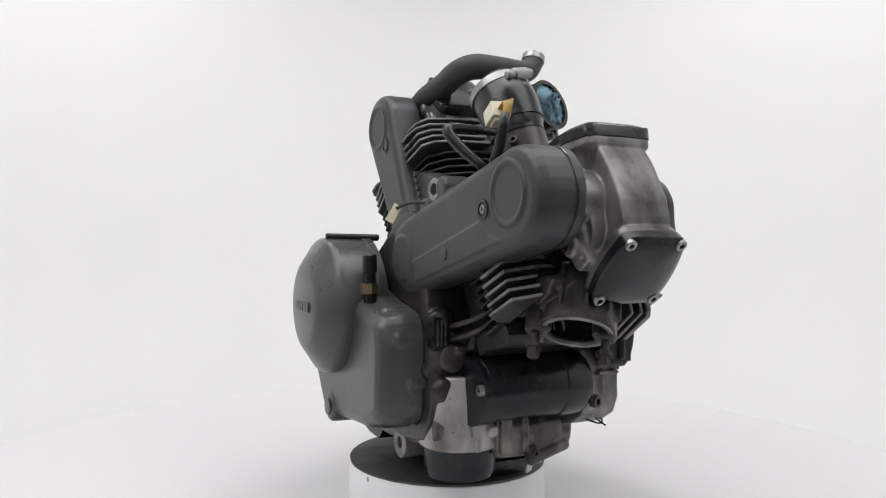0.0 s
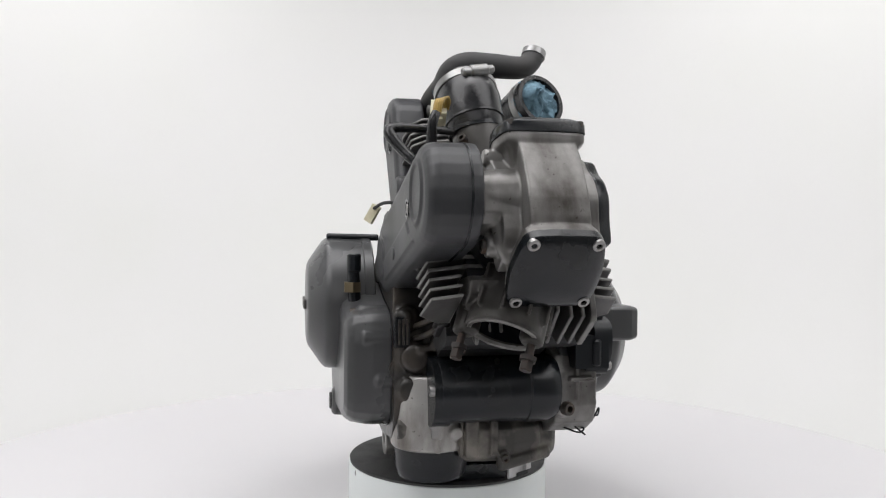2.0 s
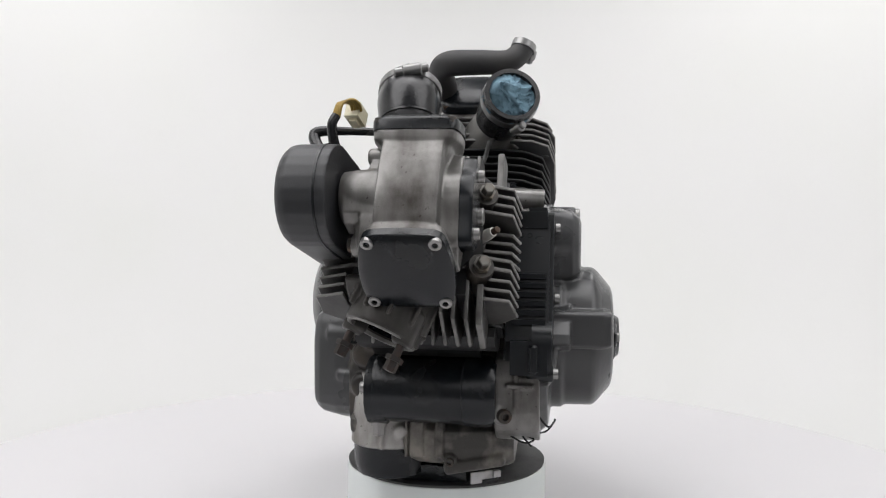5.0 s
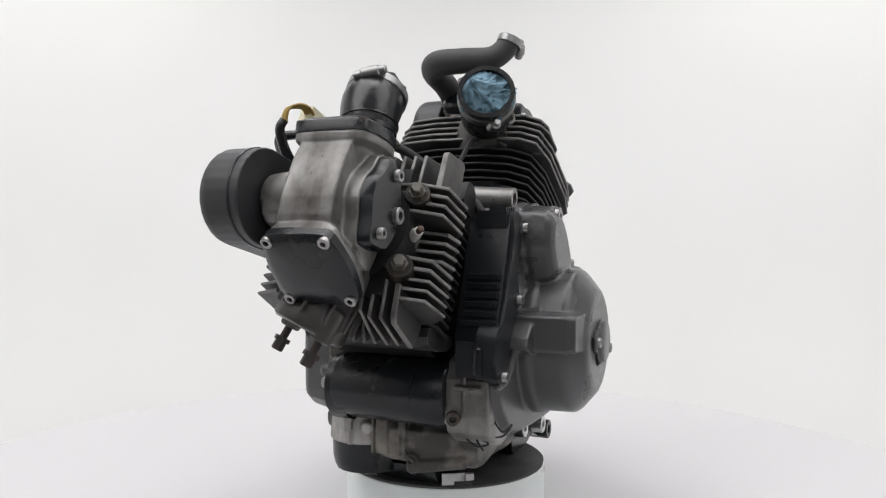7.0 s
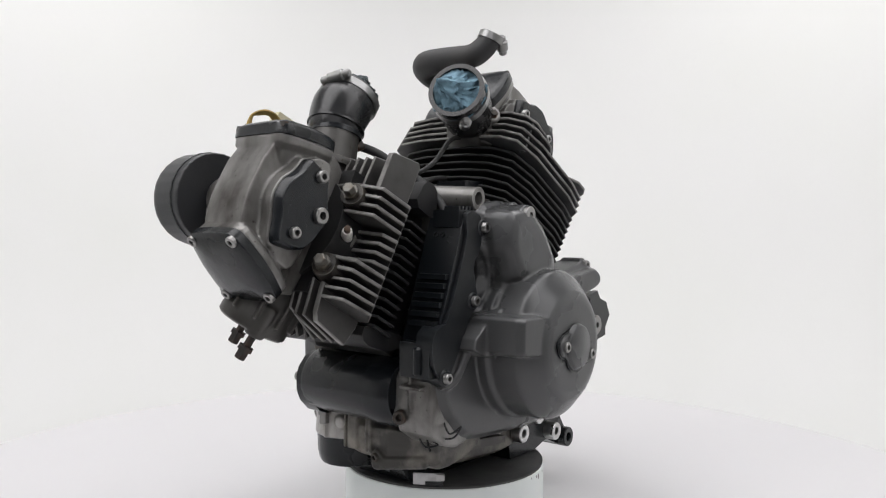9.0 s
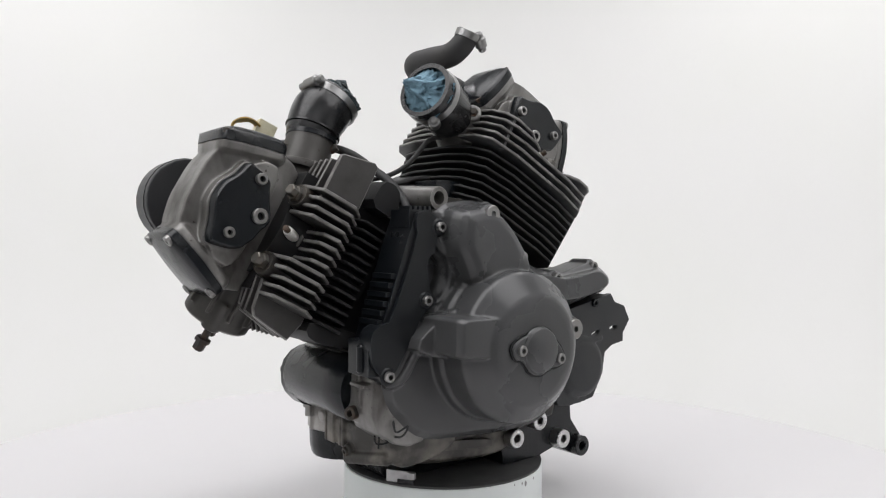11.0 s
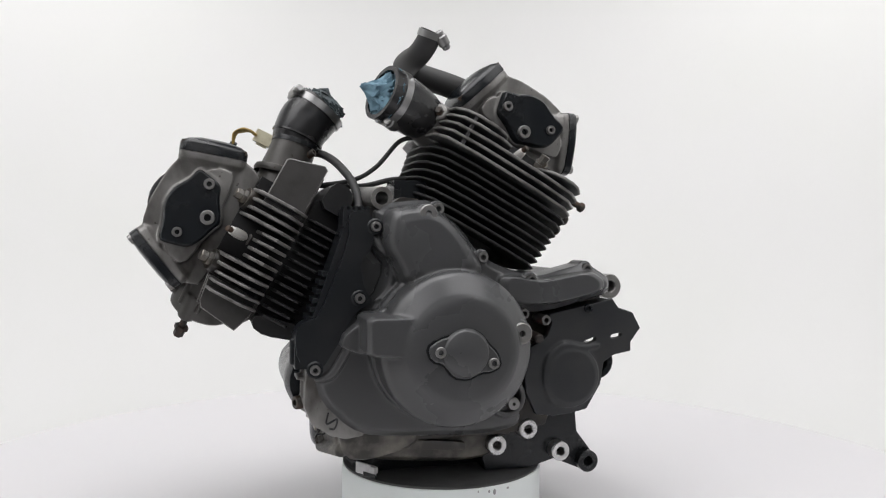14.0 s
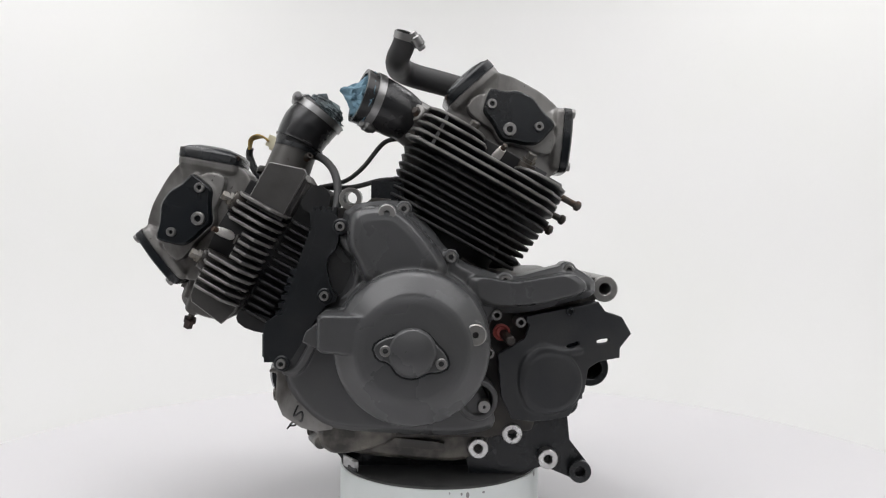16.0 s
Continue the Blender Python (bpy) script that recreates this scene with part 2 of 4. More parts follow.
def rod(p, q, r, bevel=0.0015, seg=28):
    p, q = Vector(p), Vector(q)
    h = (q - p).length
    return lathe([(0, 0), (r - bevel, 0), (r, bevel), (r, h - bevel), (r - bevel, h), (0, h)], aim(p, q - p), seg)


def pipe(p, q, r, hole, seg=32, deep=None):
    """A rod with a hole in its end q."""
    p, q = Vector(p), Vector(q)
    h = (q - p).length
    e = 0.001
    d = h - (deep or h * 0.6)
    return lathe([(0, 0), (r - e, 0), (r, e), (r, h - e), (r - e, h), (hole + e, h), (hole, h - e), (hole, d), (0, d)], aim(p, q - p), seg)


def spline(pts, per=8):
    pts = [Vector(p) for p in pts]
    out = []
    for i in range(len(pts) - 1):
        p0, p1, p2, p3 = pts[max(i - 1, 0)], pts[i], pts[i + 1], pts[min(i + 2, len(pts) - 1)]
        for k in range(per):
            t = k / per
            out.append(0.5 * ((2 * p1) + (p2 - p0) * t + (2 * p0 - 5 * p1 + 4 * p2 - p3) * t * t + (3 * p1 - p0 - 3 * p2 + p3) * t ** 3))
    out.append(pts[-1])
    return out


def tube(pts, radii, seg=20, per=8, hollow=0.0):
    """A round tube along a smooth line; radii at the given points."""
    line = spline(pts, per)
    n = len(line)
    rad = [float(np.interp(i / (n - 1), np.linspace(0, 1, len(radii)), radii)) for i in range(n)]
    bm = bmesh.new()
    up = Vector((0.3, 0.2, 0.9))
    rings = []
    for i, p in enumerate(line):
        d = (line[min(i + 1, n - 1)] - line[max(i - 1, 0)]).normalized()
        u = (up - d * up.dot(d)).normalized()
        up = u
        v = d.cross(u)
        rings.append([bm.verts.new(p + (u * math.cos(2 * math.pi * k / seg) + v * math.sin(2 * math.pi * k / seg)) * rad[i]) for k in range(seg)])
    for a, b in zip(rings, rings[1:]):
        for i in range(seg):
            bm.faces.new((a[i], a[(i + 1) % seg], b[(i + 1) % seg], b[i]))
    bm.faces.new(rings[0][::-1])
    if hollow:
        last = rings[-1]
        d = (line[-1] - line[-2]).normalized()
        c = line[-1]
        lip = [bm.verts.new(c + (v.co - c) * (1 - hollow)) for v in last]
        deep = [bm.verts.new(c - d * rad[-1] * 0.9 + (v.co - c) * (1 - hollow)) for v in last]
        for a, b in ((last, lip), (lip, deep)):
            for i in range(seg):
                bm.faces.new((a[i], a[(i + 1) % seg], b[(i + 1) % seg], b[i]))
        bm.faces.new(deep)
    else:
        bm.faces.new(rings[-1])
    return bm


BOLTS = {}


def bolt(parent, p, d, r=0.006, h=0.006, material=None, name="bolt", hole=0.5, label=""):
    """A socket-head bolt standing on p along d."""
    material = material or ZINC
    key = (r, h, material.name, hole)
    if key not in BOLTS:
        BOLTS[key] = finish("bolt", lathe([(r, -0.004), (r, h * 0.8), (r * 0.9, h), (r * hole, h), (r * hole * 0.95, -0.0035), (0, -0.0035)], None, 24), material)
    return shared(name, BOLTS[key], parent, aim(p, d), label)


def hexbolt(parent, p, d, r=0.007, h=0.006, material=None, name="bolt"):
    material = material or ZINC
    key = ("hex", r, h, material.name)
    if key not in BOLTS:
        bm = lathe([(0, -0.003), (r * 1.35, -0.003), (r * 1.35, 0.0015), (r, 0.0015), (r, h), (r * 0.8, h + 0.001), (0, h + 0.001)], None, 6)
        BOLTS[key] = finish("bolt", bm, material, 20)
    return shared(name, BOLTS[key], parent, aim(p, d))


# ---- the room ----
def disc(r0, z0, z1, material, name, e=0.004, seg=128):
    ob = new(name, finish(name, lathe([(0, z0), (r0 - e, z0), (r0, z0 + e), (r0, z1 - e), (r0 - e, z1), (0, z1)], None, seg), material))
    return ob


def room():
    """The white photo booth: floor, round backdrop, and an added unseen wall and ceiling."""
    tagged(disc(2.6, -0.02, 0.0, FLOOR, "floor"), "plain grey floor under the turntable", "floor", kind="structure")
    bm = bmesh.new()
    rings = []
    for k in range(97):
        a = radians(-35 + 250 * k / 96)
        rings.append([bm.verts.new((r * math.cos(a), r * math.sin(a), z)) for r, z in ((1.75, 0.0), (1.75, 2.58), (1.8, 2.58), (1.8, 0.0))])
    for a, b in zip(rings, rings[1:]):
        for i in range(4):
            bm.faces.new((a[i], a[(i + 1) % 4], b[(i + 1) % 4], b[i]))
    bm.faces.new(rings[0])
    bm.faces.new(rings[-1])
    tagged(new("backdrop", finish("backdrop", bm, CLOTH)), "seamless white backdrop curving round the turntable", "backdrop", kind="structure")
    # out of view: grey surround added to shape the light on the engine
    wall = lathe([(2.5, 0.0), (2.5, 2.6), (2.58, 2.6), (2.58, 0.0), (2.5, 0.0)], None, 64)
    tagged(new("unseen_wall", finish("unseen_wall", wall, ROOMGREY)), "plain dark grey wall, unseen, added to set fill and reflections", "wall", kind="structure")
    tagged(disc(2.6, 2.61, 2.66, ROOMGREY, "ceiling"), "plain dark grey ceiling, unseen, added to limit the bounce light", "ceiling", kind="structure")


room()

turntable = new("turntable")
turntable.location = (0, 0, 0)
tagged(turntable, "large round white turntable with a plain top", "turntable")
top = disc(0.74, ZO - 0.38, ZO - 0.34, TABLE, "tabletop", 0.003)
top.parent = turntable
col = disc(0.3, 0.001, ZO - 0.381, TABLE, "column")
col.parent = turntable

plinth = new("plinth")
plinth.location = (0, 0, 0)
tagged(plinth, "white round drum used as a stand, chipped at its rim", "plinth")
PL = Matrix.Rotation(radians(-TURN0), 4, "Z") @ Vector((0.008, 0.0014, 0))
bm = lathe([(0, ZO - 0.3395), (0.1255, ZO - 0.3395), (0.1275, ZO - 0.338), (0.1275, ZO + BASE - 0.004), (0.1265, ZO + BASE - 0.003), (0, ZO + BASE - 0.003)], Matrix.Translation(PL), 96)
drum = new("drum", finish("drum", bm, DRUM))
drum.parent = plinth
rng = random.Random(4)
for k in range(7):
    a = radians(rng.choice((rng.uniform(-95, -60), rng.uniform(-150, -20), rng.uniform(0, 360))))
    w, h = rng.uniform(0.0015, 0.0045), rng.uniform(0.001, 0.0028)
    bm = lathe([(0, -0.0012), (w, -0.0012), (w * 0.8, 0.0003), (0, 0.0004)], None, 7)
    bm.transform(Matrix.Translation(PL + Vector((0.1275 * math.cos(a), 0.1275 * math.sin(a), ZO + BASE - 0.0035 - h - rng.uniform(0, 0.004)))) @ Vector((math.cos(a), math.sin(a), 0)).to_track_quat("Z", "Y").to_matrix().to_4x4() @ Matrix.Diagonal((h / w, 1, 1, 1)))
    chip = new("paint_chip", finish("paint_chip", bm, CHIP))
    chip.parent = plinth
bm = lathe([(0, ZO + BASE - 0.003), (0.1262, ZO + BASE - 0.003), (0.1268, ZO + BASE - 0.0002), (0.126, ZO + BASE), (0, ZO + BASE)], Matrix.Translation(PL), 96)
for v in bm.verts:
    if math.hypot(v.co.x - PL.x, v.co.y - PL.y) > 0.12:
        a = math.atan2(v.co.y - PL.y, v.co.x - PL.x)
        k = 1 - 0.006 * abs(noise.noise(Vector((math.cos(a) * 9, math.sin(a) * 9, 0.3))))
        v.co.x, v.co.y = PL.x + (v.co.x - PL.x) * k, PL.y + (v.co.y - PL.y) * k
pad = tagged(new("rubber_pad", finish("rubber_pad", bm, MAT_RUBBER)), "thin dark rubber pad on the white drum", "pad")

# ---- the engine ----
engine = tagged(new("motorcycle_engine"), "used dark grey twin-cylinder motorcycle engine standing on a drum", "engine")
engine.location = (0, 0, ZO + BASE)
PHI = 28.5
SN = pose(0, 0, 0, 0, PHI, 0)        # x along the fins, z up the rear cylinder
L, R = Vector((0, -1, 0)), Vector((0, 1, 0))


def crankcase():
    body = [(-0.125, 0.02), (-0.06, 0.03), (-0.02, 0.0), (0.06, -0.05), (0.13, -0.04), (0.165, -0.05), (0.165, -0.08), (0.125, -0.1), (0.115, -0.2), (0.1, -0.24), (-0.12, -0.24), (-0.145, -0.2), (-0.14, -0.13), (-0.13, -0.06)]
    solids = [prism(chaikin(body, 1), -0.1, 0.084, 0.004)]
    for p, q, r in (((-0.1, 0.06, -0.17), (-0.152, 0.068, -0.172), 0.0145), ((-0.1, 0.058, -0.135), (-0.156, 0.062, -0.136), 0.0165), ((-0.1, 0.05, -0.1), (-0.148, 0.078, -0.092), 0.011), ((-0.1, 0.03, -0.115), (-0.165, 0.035, -0.12), 0.012), ((-0.1, 0.075, -0.15), (-0.145, 0.077, -0.152), 0.008)):
        solids += [rod(p, q, r, 0.004), rod(p, Vector(p) + (Vector(q) - Vector(p)) * 0.86, r + 0.004, 0.004)]
    solids += [box(-0.152, -0.12, 0.02, 0.026, -0.19, -0.08, 0.002), box(-0.15, -0.12, 0.048, 0.053, -0.2, -0.11, 0.002), rod((-0.1, -0.06, -0.06), (-0.17, -0.055, -0.075), 0.016, 0.004), box(-0.16, -0.1, -0.03, 0.06, -0.128, -0.122, 0.002)]
    case = cast("crankcase", solids, OILY, engine, "oil-stained cast aluminium crankcase", voxel=0.002)
    # sump, deeper on the left
    def cut(front, low):
        return chaikin([(front, -0.2), (0.0, -0.215), (0.05, -0.22), (0.055, -0.245), (0.04, low + 0.004), (0.0, low), (front + 0.055, low + 0.008), (front, low + 0.024)], 2, 0.2)
    ribs = [box(-0.166, -0.15, 0.012 - 0.006 * k - (0.01 if k > 3 else 0) - 0.0016, 0.012 - 0.006 * k - (0.01 if k > 3 else 0) + 0.0016, -0.245, -0.205, 0.0006) for k in range(6)]
    front_lip = chaikin([(-0.15, -0.205), (-0.06, -0.215), (-0.05, -0.238), (-0.07, -0.25), (-0.13, -0.262), (-0.15, -0.248)], 2)
    ribs.append(loft([(-0.07, front_lip), (-0.098, scaled(front_lip, 0.96)), (-0.105, scaled(front_lip, 0.82))]))
    part("lower_case", prism(chaikin([(0.03, -0.2), (0.11, -0.2), (0.12, -0.25), (0.09, -0.268), (0.03, -0.27)], 1), -0.08, 0.07, 0.005), BLACK, engine)
    ribs += [rod((-0.145, -0.095, -0.247), (-0.162, -0.03, -0.256), 0.0075, 0.003), rod((-0.14, -0.037, -0.243), (-0.166, -0.037, -0.247), 0.0072, 0.002)]
    sump = cast("sump", [loft([(-0.09, cut(-0.142, -0.268)), (-0.082, cut(-0.152, -0.273)), (-0.05, cut(-0.161, -0.276)), (0.0, cut(-0.163, -0.274)), (0.055, cut(-0.158, -0.262)), (0.08, cut(-0.15, -0.25))]), *ribs], DUSTY, engine, "stained aluminium sump", voxel=0.0013, rounds=2)
    part("bar", prism(chaikin([(-0.135, -0.2305), (0.0, -0.246), (0.0, -0.2555), (-0.135, -0.2425)], 1, 0.08), -0.08, -0.1, 0.0015), DUSTY, sump)
    bolt(sump, (-0.165, -0.037, -0.247), (-1, 0, -0.2), 0.005, 0.004, BOLTD)
    # black block filling the gap from sump down to pad
    part("sump_foot", prism(chaikin([(-0.142, -0.258), (0.1, -0.262), (0.07, -0.2868), (-0.118, -0.2868)], 1, 0.1), -0.05, 0.03, 0.004), BLACK, engine, "black block between the sump and the pad")
    # filter
    cast("filter_housing", [box(-0.1715, -0.12, 0.037, 0.04, -0.238, -0.175, 0.001), rod((-0.15, 0.02, -0.215), (-0.168, 0.018, -0.218), 0.008, 0.002), lathe([(0, 0.08), (0.038, 0.08), (0.043, 0.05), (0.0455, 0.006), (0.046, 0.0), (0.044, -0.002), (0.0, -0.002)], Matrix.Translation((-0.123, 0.0385, -0.236)), 40)], ALUB, engine, "pale cast oil filter housing")
    filt = part("oil_filter", lathe([(0, -0.007), (0.033, -0.007), (0.035, -0.008), (0.0375, -0.007), (0.0395, -0.003), (0.0415, 0.006), (0.0424, 0.028), (0.0, 0.028)], Matrix.Translation((-0.125, 0.0385, -0.2642)), 18), BLACK, engine, "black oil filter cap under the sump", smooth=32)
    fp = part("finned_plate", box(-0.15, -0.128, 0.068, 0.084, -0.124, -0.09, 0.002), BLACK, case)
    for k in range(3):
        part("slot_bar", box(-0.1525, -0.149, 0.07 + 0.0045 * k, 0.072 + 0.0045 * k, -0.121, -0.093, 0.0006), OILY, case)
    # thin tubes standing in for two curved fin edges
    part("fin_edge_tube", tube([(-0.12, 0.06, -0.105), (-0.15, 0.06, -0.1), (-0.18, 0.05, -0.09), (-0.2, 0.045, -0.08)], [0.003, 0.0032, 0.0032, 0.003], 12), OILY, case)
    part("fin_edge_tube", tube([(-0.12, 0.06, -0.118), (-0.15, 0.06, -0.114), (-0.18, 0.05, -0.104), (-0.2, 0.045, -0.094)], [0.003, 0.0032, 0.0032, 0.003], 12), OILY, case)
    # mount tube
    p, q = Vector((-0.1095, -0.134, 0.0395)), Vector((-0.1215, 0.072, 0.0505))
    n = (q - p).length
    part("mount_tube", lathe([(0.0075, 0), (0.0125, 0), (0.0125, n), (0.0075, n), (0.0075, 0)], aim(p, q - p), 36), ALU, engine, "bright cast engine mount tube")
    part("mount_web", prism(chaikin([(-0.135, 0.0), (-0.065, 0.0), (-0.062, 0.04), (-0.085, 0.042), (-0.1, 0.03), (-0.125, 0.03)], 1, 0.12), -0.118, 0.05, 0.003), ALUD, engine)
    part("relay_block", box(-0.088, -0.05, -0.1, -0.06, 0.03, 0.062, 0.003), BLACK, engine)
    # thin retaining wire and clip
    part("lock_wire", tube([(-0.165, -0.13, -0.19), (-0.17, -0.143, -0.203), (-0.16, -0.15, -0.197), (-0.162, -0.14, -0.21), (-0.172, -0.118, -0.21), (-0.176, -0.1, -0.209)], [0.0011] * 6, 6), BLACK, engine, "thin bent lock wire")
    part("lock_wire", tube([(-0.168, -0.1, -0.213), (-0.178, -0.118, -0.219), (-0.17, -0.128, -0.217), (-0.172, -0.116, -0.213), (-0.18, -0.126, -0.222)], [0.0011] * 5, 6), BLACK, engine, "thin bent lock wire")
    k = pose(-0.1115, -0.0695, -0.277, 0, 0, -56)
    c = part("clip", box(-0.018, 0.014, -0.0012, 0.0012, -0.008, 0.005, 0.0006), CLIPM, engine, "bare metal clip under the sump", k)
    part("tab", box(0.009, 0.018, -0.006, -0.0005, -0.002, 0.005, 0.0006), CLIPM, c, "", k)
    part("hook", box(-0.004, 0.016, -0.0025, -0.0013, -0.0085, -0.004, 0.0005), BLACK, c, "", k)
    return case


def left_cover():
    out = [(-0.115, 0.033), (-0.059, 0.040), (-0.048, 0.033), (-0.020, 0.011), (0.002, -0.019), (0.024, -0.034), (0.065, -0.046), (0.082, -0.047), (0.107, -0.040), (0.139, -0.032), (0.165, -0.047), (0.170, -0.053), (0.169, -0.069), (0.134, -0.078), (0.089, -0.089), (0.050, -0.089), (0.048, -0.143), (0.038, -0.168), (0.058, -0.207), (0.052, -0.223), (0.007, -0.229), (-0.057, -0.226), (-0.120, -0.222), (-0.145, -0.213), (-0.177, -0.181), (-0.186, -0.149), (-0.183, -0.133), (-0.155, -0.092), (-0.121, -0.073), (-0.105, -0.035), (-0.122, -0.016), (-0.121, -0.001)]
    o = chaikin(out, 1)
    c = (-0.0385, -0.121)
    m = aim((c[0], -0.135, c[1]), L)
    solids = [soften(loft([(-0.095, o), (-0.132, o), (-0.142, inset(o, 0.008))]), 0.002)]
    solids.append(lathe([(0, -0.02), (0.0875, -0.02), (0.0868, 0.02), (0.0835, 0.024), (0.083, 0.054), (0.0815, 0.058), (0.078, 0.062), (0.0605, 0.0765), (0.056, 0.0785), (0.05, 0.0795), (0, 0.081)], m, 96))
    # starter hump at the front of the dome
    hump = chaikin([(-0.138, -0.083), (-0.075, -0.083), (-0.075, -0.128), (-0.138, -0.124)], 1, 0.08)
    solids.append(loft([(-0.12, hump), (-0.201, hump), (-0.21, scaled(hump, 0.9))]))
    solids.append(prism(chaikin([(-0.165, -0.115), (-0.118, -0.077), (-0.085, -0.083), (-0.09, -0.13), (-0.135, -0.128)], 1), -0.13, -0.165, 0.006, 3))
    shoulder = chaikin([(-0.109, 0.027), (-0.088, 0.032), (-0.06, 0.034), (-0.032, 0.013), (-0.008, -0.018), (0.006, -0.045), (-0.03, -0.06), (-0.09, -0.06), (-0.1, -0.035), (-0.112, -0.014), (-0.113, 0.005)], 2)
    solids.append(loft([(-0.13, shoulder), (-0.154, scaled(shoulder, 0.97)), (-0.167, scaled(shoulder, 0.9)), (-0.1735, scaled(shoulder, 0.8)), (-0.1765, scaled(shoulder, 0.62))]))
    tail = chaikin([(0.02, -0.042), (0.07, -0.052), (0.105, -0.046), (0.14, -0.04), (0.16, -0.052), (0.158, -0.066), (0.1, -0.08), (0.045, -0.082), (0.02, -0.07)], 2)
    solids.append(loft([(-0.13, tail), (-0.147, scaled(tail, 0.95)), (-0.153, scaled(tail, 0.82))]))
    for pts, r in (([(-0.183, -0.14, -0.155), (-0.165, -0.144, -0.15), (-0.15, -0.148, -0.125), (-0.13, -0.152, -0.09)], 0.005), ([(-0.12, -0.138, 0.0), (-0.114, -0.1405, -0.012), (-0.1, -0.1405, -0.03), (-0.102, -0.1405, -0.058), (-0.118, -0.14, -0.074)], 0.004)):
        solids.append(tube(pts, [r * 0.6] + [r] * (len(pts) - 2) + [r * 0.6], 12))
    solids.append(rod((0.027, -0.12, -0.104), (0.027, -0.203, -0.104), 0.014))
    solids.append(rod((-0.067, -0.12, 0.0225), (-0.067, -0.17, 0.0225), 0.0115))
    for p in ((-0.049, -0.143, 0.0285), (0.004, -0.142, -0.025), (0.065, -0.138, -0.051), (0.138, -0.132, -0.039)):
        solids.append(rod((p[0], -0.1, p[2]), p, 0.0095))
    solids.append(pipe((0.035, -0.1, -0.185), (0.035, -0.147, -0.185), 0.023, 0.0165, deep=0.03))
    cover = cast("alternator_cover", solids, GREY, engine, "satin dark grey alternator side cover", voxel=0.0015, rounds=4)
    # timing cap
    cap = chaikin([(-0.079, -0.115), (-0.068, -0.107), (-0.053, -0.103), (-0.040, -0.098), (-0.025, -0.100), (-0.015, -0.112), (-0.004, -0.123), (-0.001, -0.136), (-0.012, -0.141), (-0.022, -0.141), (-0.036, -0.148), (-0.052, -0.145), (-0.062, -0.131), (-0.074, -0.128)], 1)
    part("gasket", prism(inset(cap, -0.0022), -0.2, -0.217, 0.0008), BLACK, cover)
    part("timing_cap", soften(loft([(-0.2, cap), (-0.2182, cap), (-0.2192, inset(cap, 0.001))]), 0.0005), GREY, cover)
    part("cap_disc", lathe([(0.0255, -0.002), (0.0235, 0.0025), (0.022, 0.0035), (0, 0.0035)], aim((-0.0385, -0.2188, -0.121), L)), GREY, cover)
    bolt(cover, (-0.066, -0.2188, -0.119), L, 0.0058, 0.0035)
    bolt(cover, (-0.009, -0.2188, -0.132), L, 0.0058, 0.0035)
    part("pocket", prism(chaikin([(-0.132, -0.02), (-0.119, -0.008), (-0.1, -0.03), (-0.1, -0.055), (-0.116, -0.072), (-0.131, -0.07), (-0.139, -0.039)], 1), -0.09, -0.124, 0.002), GREY, cover)
    bolt(cover, (0.027, -0.203, -0.104), L, 0.0115, 0.006, hole=0.3)
    bolt(cover, (-0.067, -0.17, 0.0225), L, 0.0095, 0.005, hole=0.35)
    for p in ((-0.049, -0.143, 0.0285), (0.004, -0.142, -0.025), (0.065, -0.138, -0.051), (0.138, -0.132, -0.039)):
        bolt(cover, p, L, 0.0062, 0.007)
    for p in ((0.056, -0.12, -0.09), (0.083, -0.12, -0.098), (0.048, -0.12, -0.133)):
        bolt(cover, p, L, 0.0062, 0.025)
    # neck of the shift shaft
    bolt(cover, (0.042, -0.13, -0.192), L, 0.0075, 0.02, hole=0.25)
    return cover


